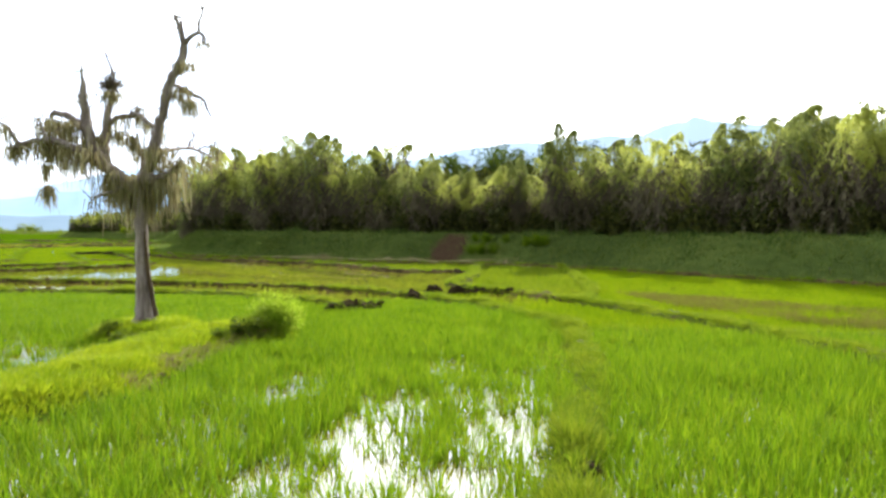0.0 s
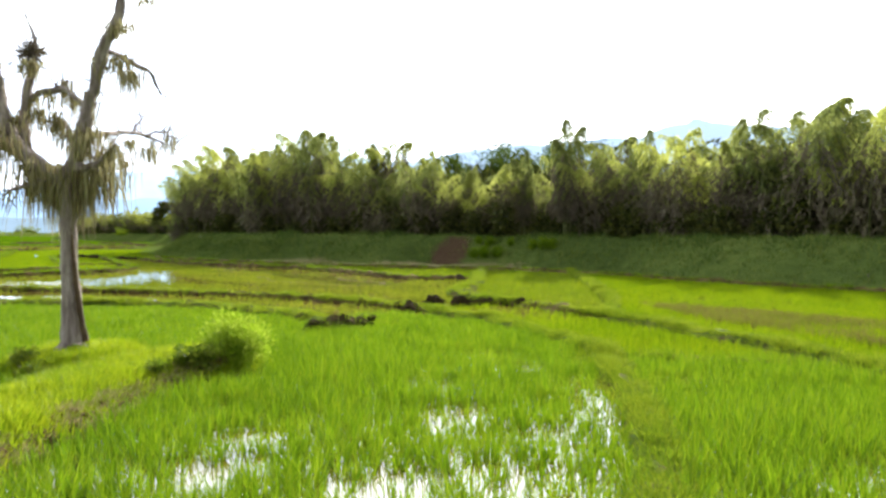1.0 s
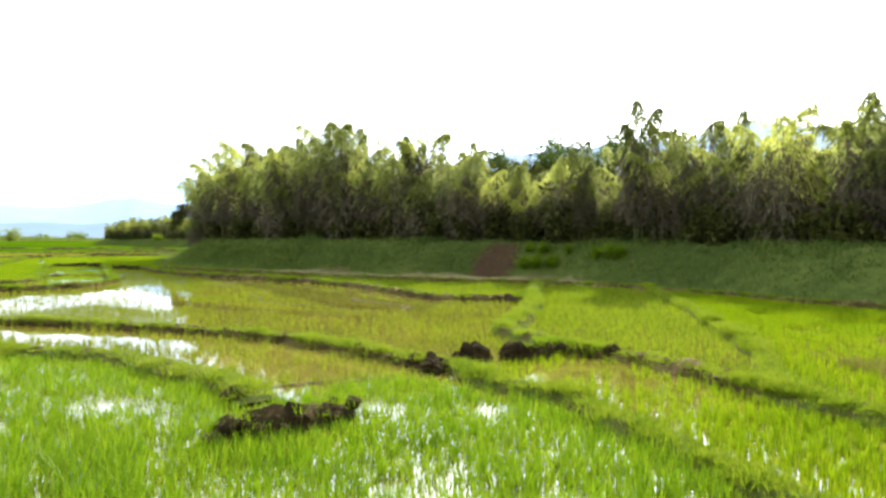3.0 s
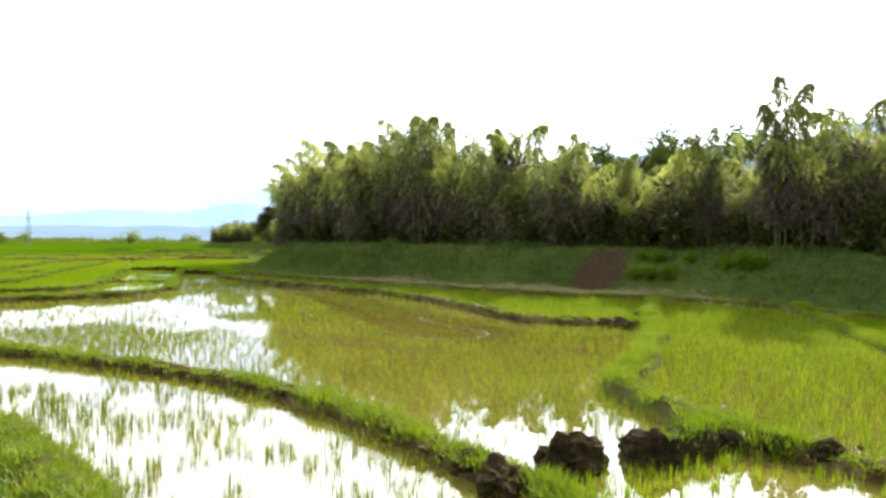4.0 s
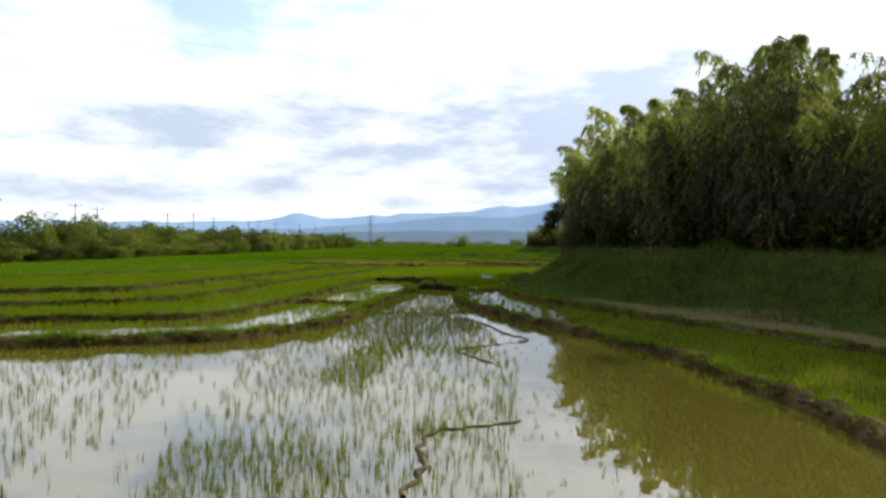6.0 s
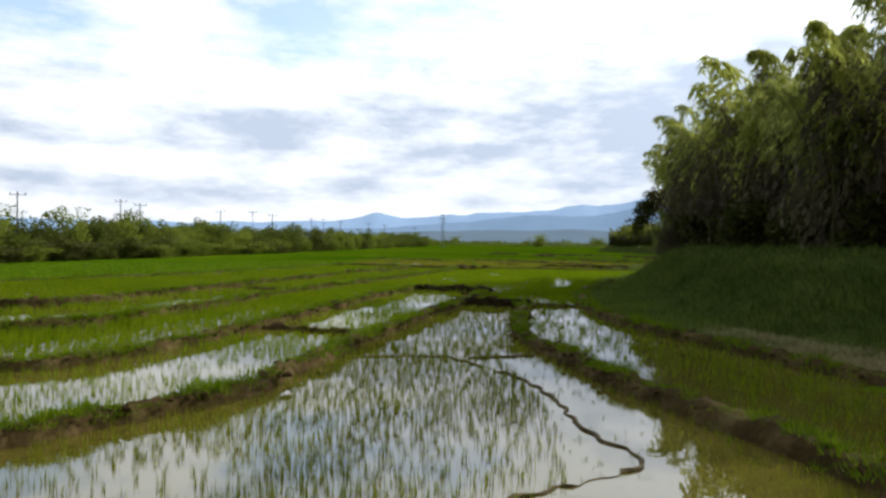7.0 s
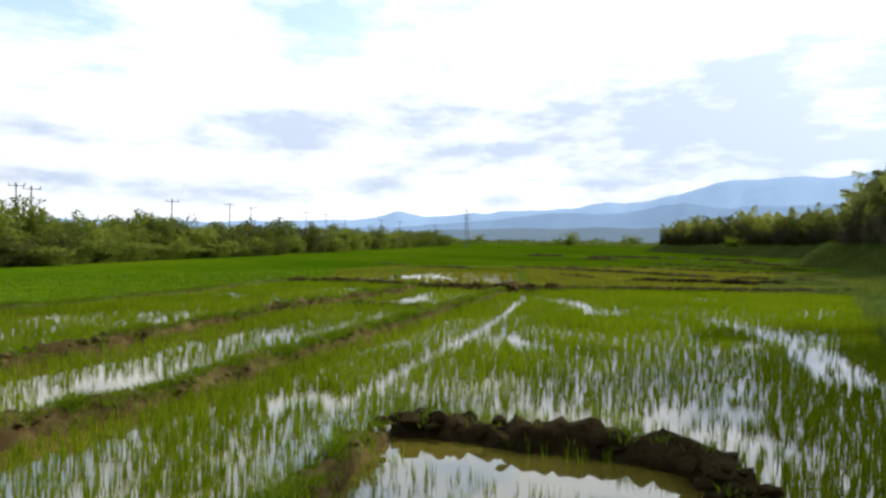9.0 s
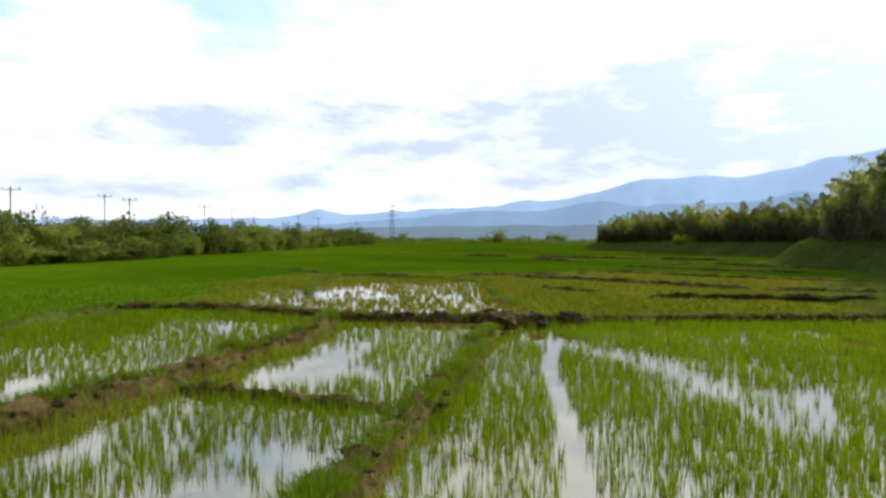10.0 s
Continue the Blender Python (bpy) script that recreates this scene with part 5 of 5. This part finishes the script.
    crack = smooth_line([at(252, 415, -0.15), at(255, 450, -0.16), at(259, 490, -0.175), at(265, 530, -0.20), at(272, 566, -0.25)], 0.1)
    V, F = tube(crack, np.interp(np.linspace(0, 1, len(crack)), [0, 0.3, 1], [0.02, 0.05, 0.075]), 7, 0.2, rng)
    part("split", mesh_np("split", V, F, MUD, True), limb_parts[0], "dark rotten split down the trunk")
    # hanging strands
    X, L = [], []

    def hang(p, n, spread, long):
        q = np.array(p) + rng.normal(0, 1, (n, 3)) * np.array([spread, spread * 0.7, spread * 0.35])
        X.append(q)
        L.append(long * rng.uniform(0.25, 1.0, n))
    for i, (P, rad) in enumerate(lines[1:22]):
        for p in P:
            if float(rng.uniform()) < (0.12 if i in (8, 9, 10, 11, 14, 15, 16, 17) else 0.55) and p.z < 7.0:
                hang(p, 13, 0.10, 0.75)
    for px, py, n, sp, ln in [(225, 330, 260, 0.28, 1.3), (250, 335, 240, 0.3, 1.5), (280, 330, 200, 0.28, 1.1), (300, 300, 130, 0.2, 1.0), (210, 320, 180, 0.24, 0.9),
                              (110, 265, 170, 0.26, 0.9), (140, 280, 200, 0.28, 0.9), (85, 262, 90, 0.14, 0.9), (82, 340, 90, 0.09, 0.7), (80, 300, 40, 0.05, 0.8), (25, 270, 70, 0.13, 0.5), (50, 265, 50, 0.15, 0.4), (95, 225, 120, 0.15, 0.9), (115, 225, 90, 0.15, 0.9),
                              (312, 165, 90, 0.16, 0.6), (332, 185, 80, 0.1, 0.75), (322, 122, 90, 0.13, 0.35), (355, 82, 40, 0.09, 0.3), (232, 250, 60, 0.1, 0.8), (205, 240, 60, 0.08, 0.7), (338, 282, 30, 0.06, 0.45), (362, 292, 34, 0.08, 0.6), (270, 270, 160, 0.2, 0.9), (192, 175, 120, 0.12, 0.35), (160, 250, 120, 0.16, 0.7)]:
        hang(at(px, py, float(rng.uniform(-0.5, 0.3))), int(n * 1.25), sp * 1.25, ln)
    X, L = np.concatenate(X), np.concatenate(L)
    n = len(X)
    a = rng.uniform(0, np.pi, n)
    W = np.stack([np.cos(a), np.sin(a), a * 0], 1) * (rng.uniform(0.006, 0.022, n))[:, None]
    sway = rng.normal(0, 0.05, (n, 3)) * np.array([1, 1, 0])
    down = np.stack([L * 0, L * 0, -L], 1)
    V = np.stack([X - W, X + W, X + down * 0.55 + sway - W * 0.8, X + down * 0.55 + sway + W * 0.8, X + down + sway * 1.8], 1)
    F = (np.arange(n)[:, None, None] * 5 + np.array([[0, 1, 2], [1, 3, 2], [2, 3, 4]])[None]).reshape(-1, 3)
    part("moss", mesh_np("moss", V.reshape(-1, 3), F, MOSS), root, "long grey-green hanging moss strands", "stuff")
    # air plant on the second limb
    c = np.array(at(192, 160, 0.3))
    v = rng.normal(0, 1, (260, 3)) + np.array([0, 0, 0.3])
    V, F = leaf_cards(np.repeat(c[None], 260, 0) + rng.normal(0, 0.07, (260, 3)), v, 0.46, 0.04, rng)
    part("air_plant", mesh_np("air_plant", V, F, BAMBOO_DRY_SHADED), root, "spiky green air plant")
    return root


dead_tree()


# ---- mound under the tree ----
def mound_z(X, Y):
    d = np.minimum(away(X, Y, MOUND), np.hypot(X - TREE[0], Y - TREE[1]) - 0.3)
    s = np.clip((1.85 - d) / 1.3, 0, 1)
    return -0.16 + 0.46 * s * s * (3 - 2 * s) + (fbm(X, Y, 1.2, 4) - 0.5) * 0.12 * s


V, F = sheet(np.arange(-17, -2.5, 0.25), np.arange(6, 23, 0.25), mound_z, lambda X, Y: mound_z(X, Y) > -0.1)
mound = thing("grass_mound", mesh_np("grass_mound", V, F, SOIL, True), "raised grassy mound of earth round the dead tree", "mound")
rng = np.random.default_rng(9)
LIP = [(-5.7, 12.6), (-5.65, 13.8), (-5.65, 15.2), (-5.45, 16.5), (-5.2, 17.5), (-4.95, 18.4)]
x, y = rng.uniform(-17, -2.5, 60000), rng.uniform(6, 25, 60000)
k = (mound_z(x, y) > 0.02) & (np.hypot(x - TREE[0], y - TREE[1]) > 0.5) & ((away(x, y, LIP) > 0.25) | (rng.uniform(0, 1, len(x)) < 0.6))
V, F = blades(x[k], y[k], mound_z(x[k], y[k]), 9, 0.12 + 0.22 * fbm(x[k], y[k], 0.9, 3), 0.024, 0.9, rng)
part("grass", mesh_np("grass", V, F, MOUND_GRASS), mound, "bright yellow-green grass", "stuff")
x, y = rng.uniform(-8, -4, 9000), rng.uniform(11, 20, 9000)
k = away(x, y, LIP) < -0.08 + 0.6 * fbm(x, y, 1.6, 2)
V, F = blades(x[k], y[k], mound_z(x[k], y[k]) + 0.05, 5, 0.16, 0.025, 1.5, rng)
thing("dry_straw", mesh_np("dry_straw", V, F, STRAW), "dry brown straw along the edge of the mound", "straw", kind="stuff")
lumps = []
for p in smooth_line(LIP, 0.05):
    for q in range(2):
        x, y = p.x + rng.normal(0, 0.12), p.y + rng.normal(0, 0.12)
        lumps.append(lump_at(x, y, max(0.0, float(mound_z(np.array(x), np.array(y)))) + rng.uniform(-0.02, 0.07), rng.uniform(0.03, 0.11), rng))
part("dug_soil", mesh_np("dug_soil", *merge(lumps), BROWN), mound, "dark crumbly soil at the cut edge", "stuff")
weed = bush("weed_bush", 93, 0.7, 0.5, 1800, 0.10, "low dark green weed bush on the mound", "bush", "weeds on the mound")
for i, (x, y, sc) in enumerate([(-5.25, 17.9, 1.0), (-8.5, 17.7, 0.7), (-9.0, 18.1, 0.8), (-7.7, 17.0, 0.55), (-8.1, 19.0, 0.5), (-5.6, 17.2, 0.6)]):
    m = pose(x, y, max(0.0, float(mound_z(np.array(x), np.array(y)))), 0, 0, i * 50) @ Matrix.Scale(sc, 4)
    ob = copy_thing(weed, m) if i else weed
    ob.matrix_basis = m


def airy_bush(x, y, z, height, spread, stems):
    """A loose bush of thin upright stems with small leaves, in uneven clusters."""
    rng = np.random.default_rng(92)
    r, a = spread * np.sqrt(rng.uniform(0, 1, stems)), rng.uniform(0, 2 * np.pi, stems)
    X, Y = x + r * np.cos(a) * 0.6, y + r * np.sin(a) * 0.6
    V, F = blades(X, Y, np.full(stems, z), 5, height * (1.15 - 0.5 * (r / spread) ** 2), 0.014, 0.7, rng)
    ob = thing("mound_bush", mesh_np("mound_bush", V, F, SUNNY), "airy yellow-green bush of thin stems beside the dead tree", "bush")
    C, D = [], []
    for k in range(52):
        q, b = spread * float(rng.uniform()) ** 0.6, rng.uniform(0, 2 * np.pi)
        top = height * (1.0 - 0.45 * (q / spread) ** 2)
        c = np.array([x + q * math.cos(b), y + q * math.sin(b), z + top * rng.uniform(0.35, 1.0)])
        v = rng.normal(0, 1, (110, 3)) * np.array([0.17, 0.17, 0.2])
        C.append(c + v)
        D.append(v + rng.normal(0, 0.12, (110, 3)) + np.array([0, 0, 0.12]))
    part("leaf", mesh_np("leaf", *leaf_cards(np.concatenate(C), np.concatenate(D), 0.10, 0.04, rng), SUNNY), ob, kind="stuff")


airy_bush(-4.65, 18.8, 0.12, 0.98, 0.52, 170)


# ---- poles and pylon ----
def power_pole(x, y, h, turn):
    root = thing("power_pole", None, "grey wooden power pole with a crossarm behind the hedge", "utility pole", group="power line")
    root.matrix_basis = pose(x, y, 0, 0, 0, turn)
    part("pole", mesh_np("pole", *tube([(0, 0, -0.3), (0, 0, h * 0.5), (0, 0, h)], [0.11, 0.09, 0.07], 8), WOOD, True), root)
    arm = part("crossarm", mesh_np("crossarm", *tube([(-0.95, 0.12, h - 0.35), (0, 0.12, h - 0.35), (0.95, 0.12, h - 0.35)], [0.04, 0.04, 0.04], 4), WOOD), root)
    for dx in (-0.85, 0.0, 0.85):
        part("insulator", mesh_np("insulator", *tube([(dx, 0.12, h - 0.32), (dx, 0.12, h - 0.2), (dx, 0.12, h - 0.02)], [0.03, 0.06, 0.03], 6), STEEL, True), arm)


for x, y, h in [(-103.2, 72.8, 8.0), (-116.3, 91.3, 8.0), (-130.2, 110.7, 8.1), (-142.5, 128.4, 8.2), (-156, 147, 8.3), (-169.5, 165.5, 8.3), (-196, 203, 8.4), (-222, 240, 8.4),
                (-97.3, 53.7, 8.8), (-124.9, 91.5, 8.8), (-152.5, 129.3, 9.1), (-180, 167, 9.1), (-207.6, 205, 9.1)]:
    power_pole(x, y, h, 50)


def pylon(x, y, h):
    root = thing("pylon", None, "distant grey lattice steel pylon", "pylon")
    root.matrix_basis = pose(x, y, 0, 0, 0, 45)
    leg = lambda sx, sy: tube([(sx * 0.95, sy * 0.95, -0.3), (sx * 0.5, sy * 0.5, h * 0.6), (sx * 0.25, sy * 0.25, h)], [0.09, 0.08, 0.06], 4)
    for sx, sy in ((1, 1), (1, -1), (-1, -1), (-1, 1)):
        part("leg", mesh_np("leg", *leg(sx, sy), STEEL), root)
    for k in range(8):
        z0, z1 = h * k / 9, h * (k + 1) / 9
        r0, r1 = 0.95 - 0.72 * k / 9, 0.95 - 0.72 * (k + 1) / 9
        for (ax, ay), (bx, by) in (((1, 1), (1, -1)), ((1, -1), (-1, -1)), ((-1, -1), (-1, 1)), ((-1, 1), (1, 1))):
            part("brace", mesh_np("brace", *tube([(ax * r0, ay * r0, z0), (bx * r1, by * r1, z1)], [0.06, 0.06], 4), STEEL), root)
    for z, r in ((h * 0.74, 1.7), (h * 0.85, 1.5), (h * 0.95, 1.2)):
        arm = part("crossarm", mesh_np("crossarm", *tube([(-r, 0, z), (0, 0, z + 0.25), (r, 0, z)], [0.07, 0.14, 0.07], 4), STEEL), root)


pylon(-226.2, 260.5, 14.9)


# ---- grass on the banks, far fields, straw at the foot of the bank ----
def slope_points(n, poly, run, box, rng):
    x, y = rng.uniform(box[0], box[1], n), rng.uniform(box[2], box[3], n)
    d = np.where(inside(x, y, poly), 1, -1) * away(x, y, poly, True)
    k = (d > np.where(x < -24, -3.0, 0.3)) & (d < run) & ~inside(x, y, WET)
    k &= ~((((x - SCAR[0]) / 2.0) ** 2 + ((y - SCAR[1]) / 3.0) ** 2 < 0.9) & (rng.uniform(0, 1, n) < 0.8))
    return x[k], y[k]


rng = np.random.default_rng(14)
FALLOW = [(8.6, 34), (12, 31), (17, 26.5), (24, 21.5), (20, 17.5), (12.6, 21.2), (9.6, 28)]
x, y = rng.uniform(8, 25, 60000), rng.uniform(17, 35, 60000)
k = inside(x, y, FALLOW) & (fbm(x, y, 0.5, 12) + 0.25 * rng.uniform(-1, 1, len(x)) > 0.55)
V, F = blades(x[k], y[k], np.full(k.sum(), -0.02), 4, 0.34, 0.024, 0.5, rng)
thing("stubble", mesh_np("stubble", V, F, STUBBLE), "dry brownish stubble among the rice", "stubble", kind="stuff")
rng = np.random.default_rng(15)
x, y = slope_points(260000, EMB, 9.0, (-80, 50, 25, 190), rng)
V, F = blades(x, y, emb_z(x, y) - 0.05, 4, 0.16 + 1.5 * fbm(x, y, 0.45, 8) ** 2.6, 0.05, 0.9, rng)
x2, y2 = rng.uniform(-62, -18, 120000), rng.uniform(68, 150, 120000)
d = np.where(inside(x2, y2, EMB), 1, -1) * away(x2, y2, EMB, True)
k = (d > -9) & (d < 4) & ~inside(x2, y2, WET)
V2, F2 = blades(x2[k], y2[k], np.maximum(np.where(d[k] > -1.5, emb_z(x2[k], y2[k]), 0.0), 0.0), 6, 0.10 + 0.75 * fbm(x2[k], y2[k], 0.6, 28) ** 2, 0.035, 1.0, rng)
V, F = merge([(V, F), (V2, F2)])
thing("bank_grass", mesh_np("bank_grass", V, F, BANK_GRASS), "rough dark green grass on the earth bank", "grass", kind="stuff")

x, y = rng.uniform(-34, 12, 170000), rng.uniform(55, 92, 170000)
d = np.where(inside(x, y, EMB), 1, -1) * away(x, y, EMB, True)
f = fbm(x, y, 0.25, 6)
k = (d > -3.2 + 0.8 * f) & (d < 1.3 * f - 0.1 + np.clip((x + 20) / 16, -0.5, 0.4)) & ~inside(x, y, WET) & (rng.uniform(0, 1, len(x)) < np.clip((8 - x) / 6, 0, 1) * np.clip((x + 25) / 8, 0, 1))
V, F = blades(x[k], y[k], np.where(inside(x[k], y[k], EMB), emb_z(x[k], y[k]), 0.03), 5, 0.10 + 0.35 * f[k], 0.035, 1.2, rng)
thing("dry_grass", mesh_np("dry_grass", V, F, PALE_STRAW), "strip of dry straw-coloured grass at the foot of the bank", "grass", kind="stuff")

x, y = rng.uniform(-150, -40, 90000), rng.uniform(40, 200, 90000)
k = ~inside(x, y, WET) & ~inside(x, y, EMB) & (away(x, y, EMB, True) > 1)
YELLOW = [(-76, 103), (-83, 111), (-92, 122), (-84, 131), (-80, 140), (-58, 150), (-52, 126), (-60, 114), (-67, 107.5)]
yel = inside(x, y, YELLOW)
k1, k2 = k & ~yel & (x > -92) & (y < 135), k & yel & (~inside(x, y, WET_FAR) | (rng.uniform(0, 1, len(x)) < 0.35))
V, F = blades(x[k1], y[k1], np.full(k1.sum(), 0.03), 4, 0.22, 0.05, 0.6, rng)
thing("rice_field", mesh_np("rice_field", V, F, RICE), "wide even green rice field before the hedge", "rice", kind="stuff")
x, y = rng.uniform(-110, -50, 75000), rng.uniform(102, 170, 75000)
k2 = (inside(x, y, YELLOW) | (away(x, y, YELLOW, True) < 7 * fbm(x, y, 0.08, 5))) & ~inside(x, y, EMB) & ~inside(x, y, WET) & (fbm(x, y, 0.2, 3) > 0.28) & (~inside(x, y, WET_FAR) | (rng.uniform(0, 1, len(x)) < 0.42))
V, F = blades(x[k2], y[k2], np.full(k2.sum(), 0.0), 4, 0.24, 0.06, 0.6, rng)
thing("rice_field", mesh_np("rice_field", V, F, OLIVE_GRASS), "yellowish thin rice field crossed by mud bunds", "rice", kind="stuff")

ob = bush("bank_bush", 97, 1.5, 2.6, 1500, 0.3, "yellow-green bush on the far bank", "bush", "", YELLOW_GRASS)
ob.matrix_basis = pose(-108, 231, 2.2)


# ---- mud clods and lines of debris ----
def clod(x, y, z, sx, sy, sz, seed, soil=None):
    bm = bmesh.new()
    bmesh.ops.create_icosphere(bm, subdivisions=4, radius=1.0)
    for v in bm.verts:
        q = v.co * 1.3 + Vector((seed * 3.7, seed * 1.3, 0))
        v.co *= 0.95 + 0.36 * noise.noise(q) + 0.24 * noise.noise(q * 2.6) + 0.15 * noise.noise(q * 7)
        v.co = Vector((v.co.x * sx, v.co.y * sy, v.co.z * sz))
    me = bpy.data.meshes.new("mud_clod")
    bm.to_mesh(me)
    bm.free()
    me.materials.append(soil or DARK_MUD)
    ob = thing("mud_clod", me, "dark wet clod of dug mud on a bund", "mud", group="mud clods")
    ob.matrix_basis = pose(x, y, z, 0, 0, seed * 47)
    return ob


for i, (x, y, sx, sy, sz) in enumerate([(-0.42, 31.95, 0.56, 0.42, 0.50), (-0.75, 32.0, 0.3, 0.25, 0.26), (0.65, 32.65, 0.5, 0.36, 0.46), (2.7, 33.5, 0.3, 0.24, 0.3), (3.3, 33.25, 0.36, 0.26, 0.34), (-1.35, 31.0, 0.52, 0.36, 0.36), (-1.8, 31.5, 0.34, 0.3, 0.28), (1.3, 35.6, 0.24, 0.2, 0.26),
                                      (-4.9, 27.6, 0.42, 0.3, 0.2), (1.0, 49.7, 1.0, 0.36, 0.34), (-0.6, 49.9, 0.9, 0.34, 0.30), (2.3, 53.8, 0.5, 0.4, 0.25), (1.75, 8.2, 0.22, 0.2, 0.16), (1.85, 9.2, 0.2, 0.2, 0.15),
                                      (-3.9, 25.2, 0.55, 0.34, 0.26), (-3.0, 26.0, 0.5, 0.32, 0.26)]):
    clod(x, y, 0.10, sx, sy * 0.9, sz * 0.8, i + 1)
for i, (x, y, sc) in enumerate([(-64.6, 106.6, 0.75), (-63.9, 107.6, 0.6), (-65.4, 107.4, 0.55), (-63.2, 108.9, 0.6), (-66.2, 107.9, 0.5)]):
    clod(x, y, 0.14, sc, sc * 0.7, sc * 0.6, i + 21, BROWN)["label"] = "brown earth clod where two bunds meet"


def debris(line, width):
    pts = smooth_line(line, 0.12)
    r = [0.6 * width * (0.5 + 0.8 * float(vnoise(p.x, p.y, 2.0, 3))) * (0.25 if vnoise(p.x, p.y, 0.9, 9) < 0.22 else 1) for p in pts]
    P = [Vector((p.x + 0.05 * math.sin(k * 1.3), p.y + 0.05 * math.cos(k * 0.9), 0.005)) for k, p in enumerate(pts)]
    thing("debris_line", mesh_np("debris_line", *tube(P, r, 6, 0.25, np.random.default_rng(3)), DEBRIS, True), "thin low line of mud and floating straw in the pond", "mud", group="mud lines")


for line, width in [([(-4.7, 28.7), (-3.6, 29.3), (-2.8, 29.7), (-2.1, 30.1)], 0.06), ([(-7.2, 50.5), (-7.0, 49.5), (-5.8, 48.3), (-4.8, 47.4), (-3.9, 46.5), (-3.7, 45.7), (-3.9, 44.9), (-5.0, 44.0), (-5.8, 44.0), (-6.5, 44.4), (-7.5, 45.2), (-8.6, 46.0), (-10.0, 46.8), (-11.4, 47.4)], 0.055),
                    ([(-12.6, 53.3), (-12.9, 52.5), (-13.3, 51.8), (-13.0, 51.0), (-12.2, 50.1), (-11.7, 49.1)], 0.075),
                    ([(-26.2, 66.45), (-25.2, 66.3), (-24.0, 66.0), (-23.2, 65.8), (-21.5, 64.8), (-19.6, 63.2), (-18.1, 62.4), (-18.4, 60.3), (-18.6, 59.0), (-17.7, 58.5), (-15.9, 57.6)], 0.07),
                    ([(-27.9, 64.5), (-27.4, 65.1), (-26.9, 65.9), (-26.2, 66.5)], 0.05), ([(-25.8, 66.8), (-25.3, 67.6), (-24.9, 68.5)], 0.09)]:
    debris(line, width)
bank_bush = bush("bank_shrub", 98, 1.6, 1.3, 1500, 0.16, "small bright green bush on the grassy bank", "bush", "bushes on the bank", GRASS)
for i, (x, y, sc) in enumerate([(3.0, 69.0, 0.6), (3.9, 68.6, 0.7), (5.0, 68.4, 0.65), (4.4, 70.0, 0.6), (8.2, 67.2, 0.6), (9.2, 66.6, 0.7), (10.0, 66.2, 0.6), (6.5, 69.3, 0.5), (3.4, 70.6, 0.5)]):
    m = pose(x, y, float(emb_z(np.array(x), np.array(y))) - 0.1, 0, 0, i * 61) @ Matrix.Scale(sc, 4)
    ob = copy_thing(bank_bush, m) if i else bank_bush
    ob.matrix_basis = m
stake = thing("stake", mesh_np("stake", *tube([(0, 0, -0.1), (0.01, 0, 0.45), (0, 0.01, 0.95)], [0.035, 0.03, 0.028], 6), WOOD, True), "thin pale wooden stake at the foot of the bank", "stake")
stake.matrix_basis = pose(25.4, 44.5, 0.0)
